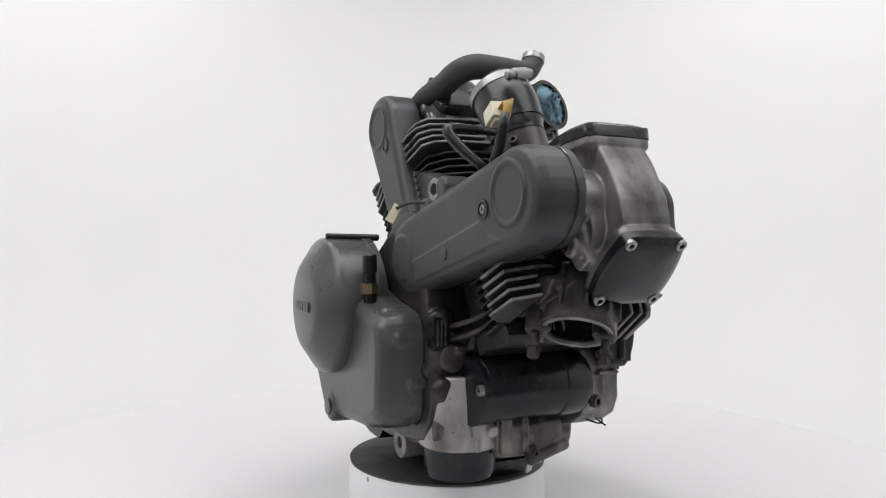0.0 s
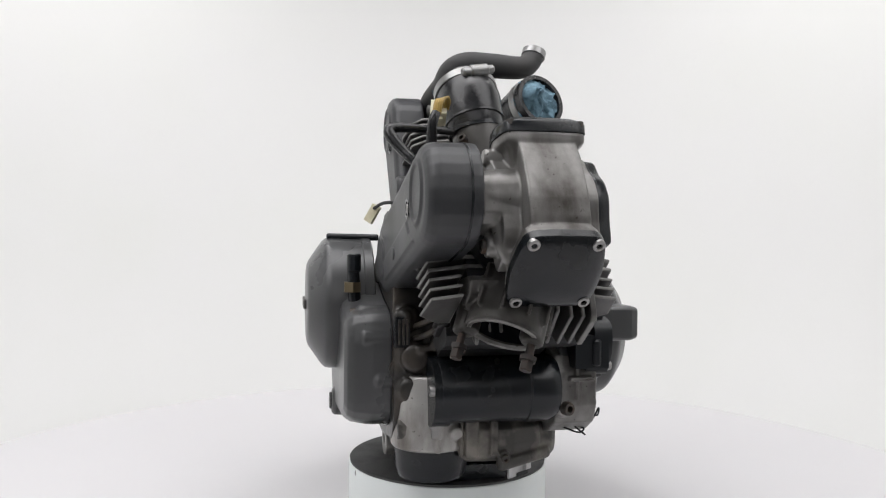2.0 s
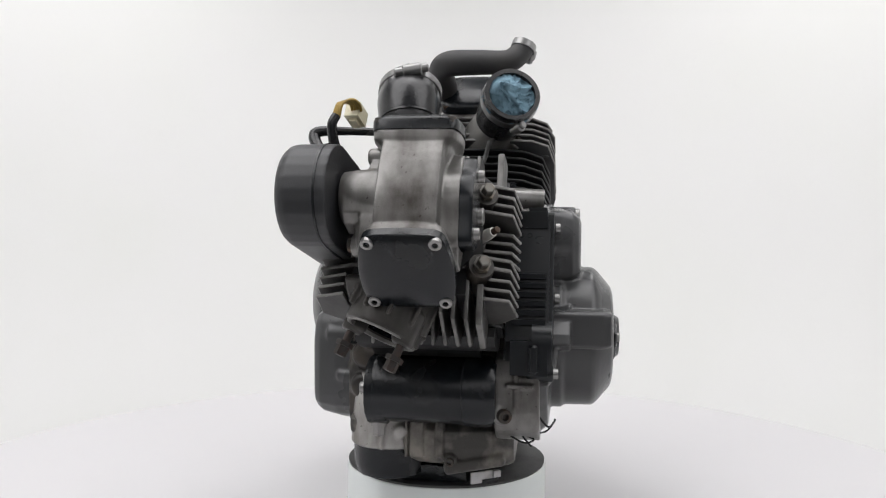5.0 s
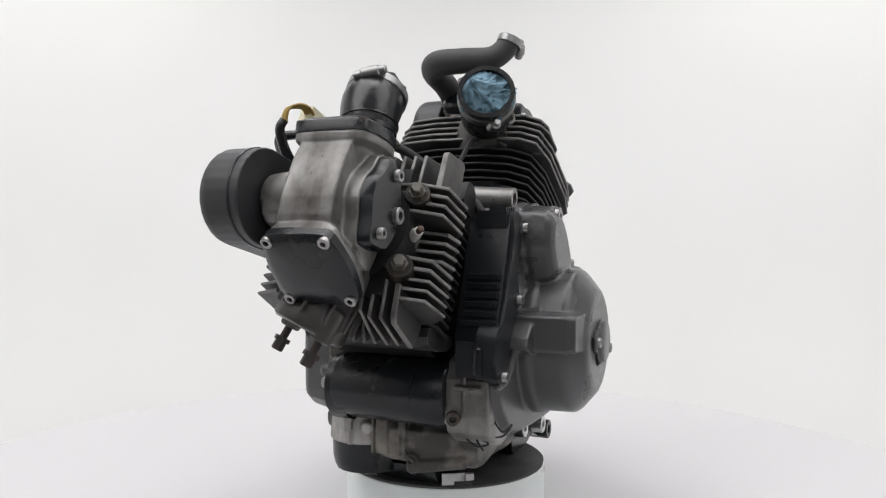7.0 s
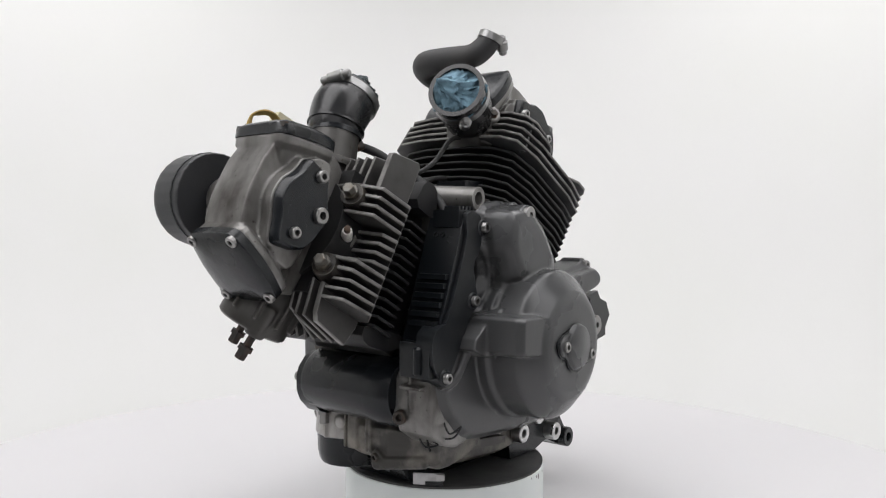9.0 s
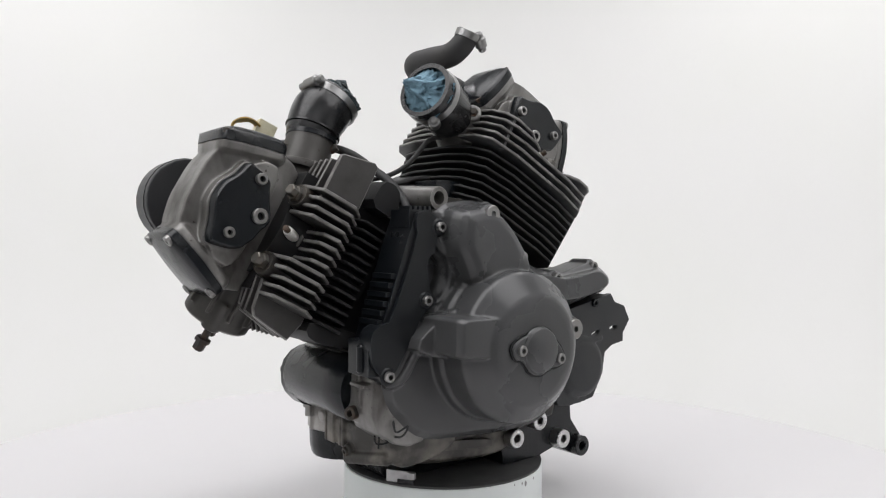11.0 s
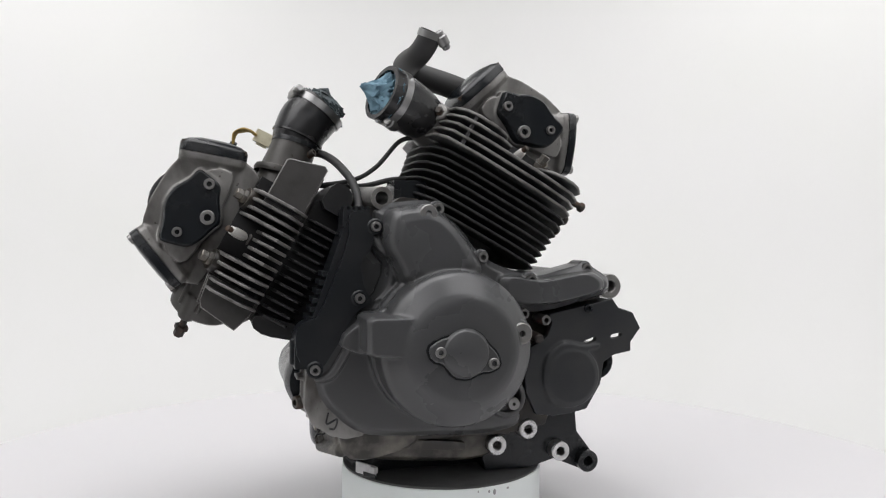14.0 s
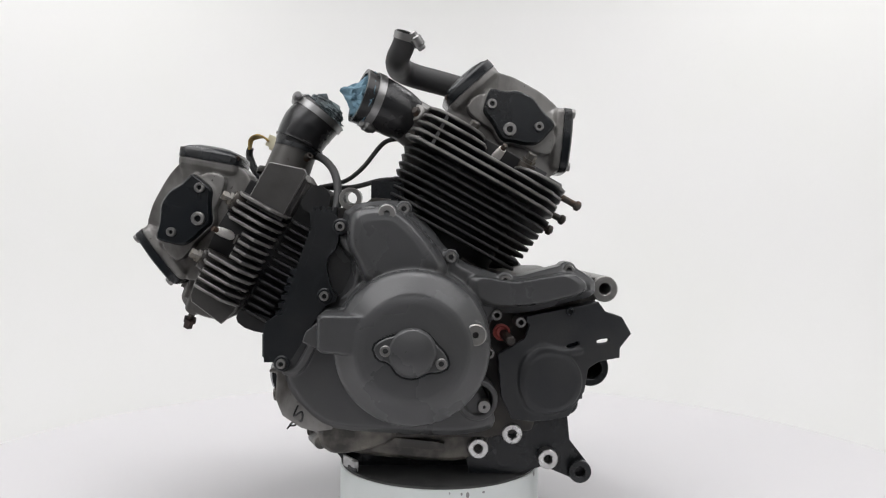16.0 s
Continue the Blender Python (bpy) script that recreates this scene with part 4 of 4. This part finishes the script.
def front_cylinder():
    yc = -0.022
    cyl = part("front_cylinder", lathe([(0.06, 0), (0.06, 0.12), (0, 0.12)], SN @ aim((-0.12, yc, -0.123), (-1, 0, 0)), 40), FINB, engine, "finned front cylinder, black with worn grey fins")
    part("core", box(-0.236, -0.178, yc - 0.048, yc + 0.06, -0.19, -0.055, 0.006), FINB, cyl, m=SN)
    for k in range(13):
        n = -0.191 + 0.0098 * k
        o = [(-0.238, yc - 0.06), (-0.228, yc - 0.088), (-0.19, yc - 0.094), (-0.1715, yc - 0.075), (-0.1715, yc + 0.08), (-0.19, yc + 0.099), (-0.228, yc + 0.095), (-0.238, yc + 0.06)]
        if k in (5, 6, 7, 8):
            o[0], o[1] = (-0.216, yc - 0.04), (-0.207, yc - 0.087)
        if k < 3:
            fin([(-0.232, yc - 0.064), (-0.226, yc - 0.088), (-0.19, yc - 0.094), (-0.1715, yc - 0.075), (-0.1715, yc - 0.062)], n, 0.0032, SN, cyl, FINM)
            fin([(-0.238, yc + 0.066), (-0.1715, yc + 0.066), (-0.1715, yc + 0.08), (-0.19, yc + 0.099), (-0.228, yc + 0.095)], n, 0.0032, SN, cyl, FINM)
        else:
            fin(o, n, 0.0038, SN, cyl, FINM)
        o = [(-0.168, yc - 0.066), (-0.162, yc - 0.076), (-0.135, yc - 0.076), (-0.127, yc - 0.06), (-0.127, yc + 0.06), (-0.135, yc + 0.076), (-0.162, yc + 0.076), (-0.168, yc + 0.066)]
        fin(o, n, 0.003, SN, cyl, FINB)
    # upright fins above and below
    up = SN @ Matrix(((1, 0, 0, 0), (0, 0, 1, 0), (0, -1, 0, 0), (0, 0, 0, 1)))     # x along s, y down n, z along y
    for k in range(10):
        y = -0.083 + 0.0118 * k
        o = [(-0.234, 0.178), (-0.2295, 0.2075), (-0.2245, 0.2145), (-0.181, 0.2212), (-0.1735, 0.2), (-0.1735, 0.18)] if k == 0 else [(-0.236, 0.175), (-0.231, 0.212), (-0.184, 0.221), (-0.168, 0.2), (-0.172, 0.18)]
        if k > 2:
            o = [(-0.236, 0.175), (-0.23, 0.205), (-0.186, 0.221), (-0.166, 0.2), (-0.172, 0.18)]
        if -0.036 < y < 0.05:
            o = [(-0.2, 0.175), (-0.196, 0.21), (-0.186, 0.221), (-0.166, 0.2), (-0.172, 0.18)]
        fin(o, y, 0.0035 if k else 0.006, up, cyl, FINM)
        o = [(-0.2224, 0.08), (-0.2222, 0.027), (-0.219, 0.0245), (-0.182, 0.013), (-0.177, 0.016), (-0.1765, 0.08)] if k == 0 else [(-0.222, 0.08), (-0.22, 0.028), (-0.186, 0.017), (-0.174, 0.024), (-0.173, 0.08)]
        fin(o, y if k else -0.094, 0.0035 if k else 0.006, up, cyl, FINM)
    part("barrel_panel", prism(chaikin([(-0.17, -0.192), (-0.168, -0.208), (-0.15, -0.211), (-0.115, -0.2), (-0.1, -0.18)], 1), -0.092, yc + 0.07, 0.002), FINB, cyl, m=SN)
    # added black block, closes the see-through gap behind the barrel fins
    part("barrel_fill", box(-0.17, -0.095, -0.072, yc + 0.065, -0.2, -0.048, 0.006), FINB, cyl, m=SN)
    part("barrel_panel", prism(chaikin([(-0.168, -0.055), (-0.165, -0.024), (-0.15, -0.02), (-0.138, -0.027), (-0.132, -0.055)], 1), -0.098, yc + 0.06, 0.002), FINB, cyl, m=SN)
    return cyl


def rear_cylinder():
    yc = -0.044
    cyl = part("rear_cylinder", lathe([(0.06, 0), (0.06, 0.14), (0, 0.14)], SN @ aim((0.008, yc, -0.02), (0, 0, 1)), 40), FINB, engine, "finned rear cylinder in dull grey-black")
    part("core", box(-0.055, 0.07, yc - 0.052, yc + 0.06, 0.06, 0.122, 0.006), FINR, cyl, m=SN)
    for k in range(5):
        n = 0.079 + 0.0099 * k
        x0 = -0.1 + 0.002 * k
        o = [(x0, yc - 0.066), (x0 + 0.02, yc - 0.1), (0.075, yc - 0.1), (0.102, yc - 0.07), (0.102, yc + 0.07), (0.075, yc + 0.098), (x0 + 0.02, yc + 0.098), (x0, yc + 0.072)]
        if k == 3:
            fin(chaikin([(x0, yc - 0.066), (x0 + 0.02, yc - 0.1), (-0.013, yc - 0.1), (-0.006, yc - 0.066), (-0.006, yc + 0.072), (-0.013, yc + 0.098), (x0 + 0.02, yc + 0.098), (x0, yc + 0.072)], 1), n, 0.0034, SN, cyl, FINR)
            o = [(0.03, yc - 0.066), (0.05, yc - 0.1), (0.08, yc - 0.1), (0.1, yc - 0.07), (0.1, yc + 0.07), (0.08, yc + 0.098), (0.05, yc + 0.098), (0.03, yc + 0.072)]
        if k == 4:
            o = [(x0, yc - 0.066), (x0 + 0.02, yc - 0.097), (-0.024, yc - 0.094), (-0.012, yc - 0.066), (-0.012, yc + 0.072), (-0.024, yc + 0.092), (x0 + 0.02, yc + 0.092), (x0, yc + 0.072)]
        fin(chaikin(o, 1), n, 0.0034, SN, cyl, FINR)
    for k in range(8):
        n = 0.0685 - 0.0095 * k
        x0, x1 = -0.094 + 0.0015 * k, 0.103 - 0.0015 * k
        o = [(x0, yc - 0.055), (x0 + 0.025, yc - 0.094), (x1 - 0.025, yc - 0.094), (x1, yc - 0.065), (x1, yc + 0.065), (x1 - 0.025, yc + 0.092), (x0 + 0.025, yc + 0.092), (x0, yc + 0.055)]
        fin(chaikin(o, 1), n, 0.0032, SN, cyl, FINB)
    part("corner_rib", box(-0.066, -0.0625, yc - 0.0925, yc - 0.085, 0.077, 0.118, 0.0005), FINR, cyl, m=SN)
    return cyl


def belt_covers():
    def circle(cx, cz, r, a0, a1, k=14):
        return [(cx + r * math.cos(radians(a0 + (a1 - a0) * i / (k - 1))), cz + r * math.sin(radians(a0 + (a1 - a0) * i / (k - 1)))) for i in range(k)]
    o = circle(-0.317, 0.034, 0.047, 90 - 10, 270 - 15) + circle(-0.085, -0.025, 0.045, -105, 75)
    rim = prism([(-0.3, -0.006), (-0.12, -0.052), (-0.108, -0.031), (-0.262, 0.012), (-0.278, 0.0)], 0.08, 0.0925, 0.001)
    lugs = [rod((-0.17, 0.045, 0.049), (-0.17, 0.088, 0.049), 0.013, 0.003), rod((-0.078, 0.05, -0.028), (-0.078, 0.093, -0.028), 0.029, 0.003), rod((-0.11, 0.045, 0.03), (-0.11, 0.08, 0.03), 0.011, 0.003)]
    dish = lathe([(0, -0.01), (0.031, -0.01), (0.031, 0.0005), (0.0295, 0.0025), (0.026, 0.0025), (0.0245, 0.0002), (0, 0.0002)], aim((-0.3125, 0.0905, 0.037), R), 48)
    b = cast("front_belt_cover", [loft([(0.042, o), (0.079, o), (0.0845, inset(o, 0.0018)), (0.0885, inset(o, 0.0055)), (0.0905, inset(o, 0.011))]), rim, dish, *lugs], GREYD, engine, "dark grey plastic front timing belt cover", voxel=0.0014, rounds=3)
    part("seam", loft([(0.051, inset(o, -0.0008)), (0.053, inset(o, -0.0008))]), BLACK, b)
    part("pip", lathe([(0.0075, -0.001), (0.0065, 0.002), (0, 0.0025)], aim((-0.19, 0.092, -0.02), R), 20), GREYD, b)
    part("screw_well", lathe([(0.0095, 0.0008), (0.007, 0.0008), (0.0065, -0.002), (0, -0.002)], aim((-0.268, 0.0912, 0.024), R)), BLACK, b)
    bolt(b, (-0.268, 0.089, 0.024), R, 0.0045, 0.003)
    c = (0.072, 0.142)
    o = circle(c[0], c[1], 0.045, -20, 150) + [(-0.02, 0.05), (-0.055, -0.01)] + circle(-0.03, -0.01, 0.04, 200, 330)
    dish = lathe([(0, -0.01), (0.031, -0.01), (0.031, 0.0005), (0.0295, 0.0025), (0.026, 0.0025), (0.0245, 0.0002), (0, 0.0002)], aim((c[0], 0.063, c[1]), R), 48)
    foot = chaikin([(0.03, 0.09), (-0.01, 0.082), (-0.05, 0.076), (-0.075, 0.06), (-0.08, 0.02), (0.03, 0.015)], 2)
    r = cast("rear_belt_cover", [loft([(0.02, o), (0.052, o), (0.0575, inset(o, 0.0018)), (0.061, inset(o, 0.0055)), (0.063, inset(o, 0.011))]), dish, loft([(-0.005, foot), (0.036, foot), (0.044, scaled(foot, 0.9))])], GREYD, engine, "dark grey plastic rear timing belt cover", voxel=0.0015, rounds=3)
    part("screw_well", lathe([(0.0095, 0.0008), (0.007, 0.0008), (0.0065, -0.002), (0, -0.002)], aim((0.045, 0.0636, 0.117), R)), BLACK, r)


def clamp(parent, c, d, r, screw, w=0.009):
    """A hose clamp band with its screw housing."""
    part("clamp_band", lathe([(r - 0.0006, -w / 2), (r + 0.0012, -w / 2), (r + 0.0012, w / 2), (r - 0.0006, w / 2), (r - 0.0006, -w / 2)], aim(c, d), 48), STEEL, parent, "bright steel hose clamp")
    a, b = Vector(screw[0]), Vector(screw[1])
    part("clamp_screw", rod(a, b, 0.0048, seg=16), STEEL, parent)
    part("clamp_housing", rod(a + (b - a) * 0.25, a + (b - a) * 0.8, 0.0068, seg=12), STEEL, parent)


def intakes():
    # front: alloy neck, rubber boot
    n = part("front_intake_neck", tube([(-0.212, -0.005, 0.04), (-0.203, 0.0, 0.075), (-0.188, 0.005, 0.116)], [0.036, 0.029, 0.0265], 28), ALUD, engine, "stained alloy intake neck")
    boot = part("front_intake_boot", tube([(-0.191, 0.005, 0.107), (-0.186, 0.007, 0.121), (-0.176, 0.009, 0.139), (-0.158, 0.011, 0.158)], [0.0275, 0.0315, 0.034, 0.0325], 36, hollow=0.13), RUBBER, engine, "glossy black rubber intake boot")
    clamp(boot, (-0.162, 0.0105, 0.154), (0.6, 0.05, 0.8), 0.0335, ((-0.194, 0.022, 0.17), (-0.186, -0.014, 0.177)))
    part("clamp_band", lathe([(0.0285, -0.003), (0.03, -0.003), (0.03, 0.003), (0.0285, 0.003), (0.0285, -0.003)], aim((-0.189, 0.0052, 0.109), (0.3, 0.1, 0.95)), 40), BLACK, boot)
    part("ridge", lathe([(0.0295, -0.002), (0.0325, -0.001), (0.0325, 0.001), (0.0295, 0.002)], aim((-0.1872, 0.0065, 0.1175), (0.4, 0.1, 0.9)), 40), RUBBER, boot)
    for sx, sy in ((0.022, -0.02), (-0.02, 0.022)):
        bolt(n, (-0.195 + sx, 0.003 + sy, 0.097), (sx * 20, sy * 20, 0.3), 0.0048, 0.005, BOLTD)
    part("neck_flange", lathe([(0.036, -0.004), (0.037, 0.0), (0.036, 0.004), (0.02, 0.004)], aim((-0.2045, -0.001, 0.071), (0.3, 0.1, 0.95)), 36), ALUD, n)
    ears = [rod(Vector(p) + Vector((0.02, 0.03, -0.01)), Vector(p), 0.0105) for p in ((-0.037, -0.098, 0.117), (-0.036, -0.102, 0.143))]
    n2 = cast("rear_intake_neck", [tube([(0.0, -0.05, 0.11), (-0.03, -0.066, 0.128), (-0.055, -0.078, 0.142)], [0.036, 0.03, 0.0265], 28), *ears], ALU, engine, "stained alloy intake neck")
    boot2 = part("rear_intake_boot", tube([(-0.042, -0.072, 0.135), (-0.058, -0.08, 0.144), (-0.08, -0.089, 0.154), (-0.103, -0.097, 0.162)], [0.026, 0.0305, 0.032, 0.0325], 36, hollow=0.16), RUBBER, engine, "black rubber intake boot")
    clamp(boot2, (-0.088, -0.0918, 0.1568), (-0.9, -0.34, 0.33), 0.0324, ((-0.085, -0.095, 0.122), (-0.1, -0.11, 0.128)))
    for p in ((-0.037, -0.098, 0.117), (-0.036, -0.102, 0.143)):
        hexbolt(n2, p, (-0.5, -0.75, 0.3), 0.0046, 0.004, BOLTD)


def hoses():
    h = part("breather_hose", tube([(0.07, 0.01, 0.165), (0.045, 0.005, 0.182), (0.005, -0.001, 0.194), (-0.035, -0.002, 0.204), (-0.055, -0.016, 0.209), (-0.059, -0.05, 0.209), (-0.058, -0.085, 0.209), (-0.052, -0.1, 0.219), (-0.047, -0.107, 0.233)], [0.0155, 0.0158, 0.0155, 0.0155, 0.0158, 0.015, 0.0138, 0.0135, 0.013], 24, hollow=0.18), HOSE, engine, "matt black rubber breather hose")
    clamp(h, (-0.048, -0.1055, 0.229), (0.25, -0.3, 0.9), 0.0138, ((-0.042, -0.1165, 0.2315), (-0.029, -0.1105, 0.213)), 0.008)
    # loom
    w = part("wiring", tube([(-0.2, 0.05, 0.05), (-0.235, 0.062, 0.066), (-0.254, 0.066, 0.083), (-0.264, 0.067, 0.105), (-0.262, 0.063, 0.116)], [0.0055, 0.0055, 0.0055, 0.005, 0.0045], 12), RUBBER, engine, "black sheathed wiring with a cream connector")
    for k in range(4):
        part("wire", tube([(-0.263, 0.06 + k * 0.002, 0.114), (-0.262 + k * 0.001, 0.057 + k * 0.002, 0.127), (-0.252, 0.05 + k * 0.003, 0.1325 - 0.001 * k), (-0.242, 0.046 + k * 0.003, 0.13), (-0.234, 0.046 + k * 0.003, 0.124)], [0.0015] * 5, 8), YELLOW, w, "yellowed wire")
    cn = part("connector", box(-0.0075, 0.0075, -0.008, 0.008, -0.0145, 0.008, 0.002), CREAM, w, "cream plastic connector", m=aim((-0.228, 0.054, 0.123), (-0.75, 0.1, 0.35)))
    part("latch", box(-0.0038, 0.0038, -0.011, -0.0075, -0.011, 0.0025, 0.001), CREAM, w, m=aim((-0.228, 0.054, 0.123), (-0.75, 0.1, 0.35)))
    part("sensor_lead", tube([(-0.198, 0.031, 0.107), (-0.203, 0.065, 0.108), (-0.2125, 0.096, 0.107), (-0.2165, 0.101, 0.1), (-0.225, 0.09, 0.084), (-0.236, 0.074, 0.067), (-0.225, 0.055, 0.055)], [0.004, 0.0042, 0.0055, 0.0062, 0.0058, 0.0052, 0.005], 12), RUBBER, w)
    part("lead", tube([(-0.182, 0.02, 0.1), (-0.164, 0.0, 0.1), (-0.15, -0.02, 0.092), (-0.138, -0.038, 0.078), (-0.13, -0.07, 0.058), (-0.128, -0.095, 0.035), (-0.13, -0.105, 0.02)], [0.005] * 7, 12), HOSE, w)
    part("lead", tube([(-0.055, -0.072, 0.115), (-0.075, -0.068, 0.11), (-0.101, -0.061, 0.08), (-0.125, -0.04, 0.065), (-0.16, 0.0, 0.06)], [0.0028] * 5, 10), HOSE, w)
    part("lead", tube([(-0.05, -0.05, 0.068), (-0.08, -0.05, 0.066), (-0.115, -0.04, 0.058), (-0.16, 0.01, 0.06)], [0.0032] * 4, 10), HOSE, w)
    part("small_lead", tube([(-0.125, 0.07, 0.035), (-0.1, 0.09, 0.036), (-0.082, 0.1, 0.03)], [0.002] * 3, 8), HOSE, w)
    part("small_connector", box(-0.004, 0.004, -0.005, 0.005, -0.011, 0.011, 0.0015), CREAM, w, "cream plastic connector", m=aim((-0.076, 0.101, 0.024), (-0.22, -0.45, 0.85)))


def exhaust_port():
    c = Vector((-0.302, 0.007, -0.0915))
    d = Vector((-0.37, 0.35, -0.86)).normalized()
    F = aim(c, d)
    solids = [lathe([(0, -0.06), (0.033, -0.06), (0.0345, -0.02), (0.0365, -0.008), (0.0365, -0.001), (0.0355, 0.0), (0.0305, 0.0), (0.03, -0.002), (0.0285, -0.048), (0, -0.05)], F, 48)]
    for q in ((-0.325, -0.008, -0.117), (-0.291, 0.048, -0.11)):
        q = Vector(q) - d * 0.02
        solids += [rod(q - d * 0.034, q, 0.0105, 0.002), rod(q + (c - q) * 0.16 - d * 0.034, q + (c - q) * 0.16 - d * 0.002, 0.0085, 0.002)]
    for k in range(10):
        rb = box(0.0335, 0.041, -0.0018, 0.0018, -0.055, -0.012, 0.0006)
        rb.transform(F @ Matrix.Rotation(radians(36 * k), 4, "Z"))
        solids.append(rb)
    solids.append(prism(chaikin([(-0.25, -0.045), (-0.312, -0.035), (-0.3, -0.06), (-0.262, -0.07)], 1), -0.03, 0.04, 0.004))
    e = cast("exhaust_port", solids, ALUD, engine, "open exhaust port with a bright worn rim", voxel=0.0014, rounds=3)
    # black lining puts the port's inner shade into the colour
    part("dark_lining", lathe([(0.0293, -0.004), (0.0278, -0.046), (0, -0.047)], F, 48), BLACK, e, "black lining for the shaded inside of the port")
    part("valve_stem", rod(c - d * 0.05 + Vector((0, -0.006, 0)), c - d * 0.016, 0.004), RUST, e)
    part("rim", lathe([(0.0345, -0.001), (0.0338, 0.0014), (0.0305, 0.0014), (0.0296, -0.002)], F, 48), ALU, e)
    for p in ((-0.325, -0.008, -0.117), (-0.291, 0.048, -0.11)):
        p = Vector(p)
        part("stud", rod(p - d * 0.045, p, 0.004, seg=16), RUST, e)
        hexbolt(e, p - d * 0.006, d, 0.0062, 0.01, RUST, "nut")


def rear_port():
    p = part("rear_exhaust_port", SN_rod((0.08, -0.035, 0.1), (0.1, -0.035, 0.1), 0.028), ALUD, engine, "rear exhaust port stub")
    for y, n, e in ((-0.075, 0.108, 0.128), (-0.06, 0.086, 0.122), (-0.075, 0.066, 0.112)):
        part("stud", SN_rod((0.08, y, n), (e, y, n), 0.004), BOLTD, p)
        part("nut", SN_rod((e - 0.008, y, n), (e - 0.001, y, n), 0.0062), BOLTD, p)


def SN_rod(a, b, r):
    return rod(SN @ Vector(a), SN @ Vector(b), r)


def rag(name, c, d, r, material, label, seed, tongues=()):
    """Crumpled paper pushed into a boot's mouth."""
    bm = bmesh.new()
    bmesh.ops.create_icosphere(bm, subdivisions=5, radius=1)
    for v in bm.verts:
        q = v.co * 2.3 + Vector((seed, 0, 0))
        k = 1.02 + 0.25 * noise.noise(q) - 0.5 * abs(noise.noise(q * 1.3)) - 0.42 * abs(noise.noise(q * 2.9 + Vector((4, 1, 2)))) - 0.16 * abs(noise.noise(q * 6.1)) + 0.2
        v.co = Vector((v.co.x * r * k, v.co.y * r * k, v.co.z * r * 0.42 * k))
    bm.transform(aim(c, d))
    for tip, at, width in tongues:
        tip, at = Vector(tip), Vector(at)
        for v in bm.verts:
            k = max(0.0, 1 - (v.co - at).length / width)
            v.co += (tip - at) * k ** 1.6
    bm.transform(Matrix.Translation((0, 0, -BASE)))
    ob = tagged(new(name, finish(name, bm, material, 50)), label, "rag")
    ob.location = (0, 0, ZO + BASE)
    return ob


crankcase()
left_cover()
front_shield()
sprocket_guard()
right_side()
starter()
front_cylinder()
rear_cylinder()
FRONT = SN @ Matrix.Translation((-0.235, 0, -0.125)) @ pose(0, 0, 0, 0, -90, 0)
REAR = SN @ Matrix.Translation((0.006, 0, 0.116))
head(FRONT, -0.0265, False, "front_cylinder_head", "stained bare aluminium front cylinder head with black lids")
head(REAR, -0.035, True, "rear_cylinder_head", "stained bare aluminium rear cylinder head with black lids")
belt_covers()
intakes()
hoses()
exhaust_port()
rear_port()
rags = [rag("paper_rag", (-0.094, -0.094, 0.1585), (-0.9, -0.32, 0.3), 0.0285, RAG, "crumpled blue paper rag stuffed into a rubber intake boot", 3.1, [((-0.131, -0.086, 0.171), (-0.108, -0.095, 0.164), 0.026), ((-0.118, -0.076, 0.168), (-0.104, -0.084, 0.164), 0.017)]),
        rag("paper_rag", (-0.158, 0.011, 0.158), (0.6, 0.05, 0.8), 0.028, RAGG, "crumpled grey paper rag stuffed into a rubber intake boot", 7.7, [((-0.13, -0.002, 0.156), (-0.144, 0.0, 0.16), 0.024), ((-0.15, -0.006, 0.181), (-0.154, 0.0, 0.17), 0.02), ((-0.135, 0.02, 0.168), (-0.147, 0.016, 0.163), 0.02)])]


def motions():
    for thing in (turntable, plinth, pad, engine, *rags):
        p = thing.location.copy()
        walk(thing, [(t, pose(*p, 0, 0, TURN0 + RATE * t)) for t in range(17)])


motions()
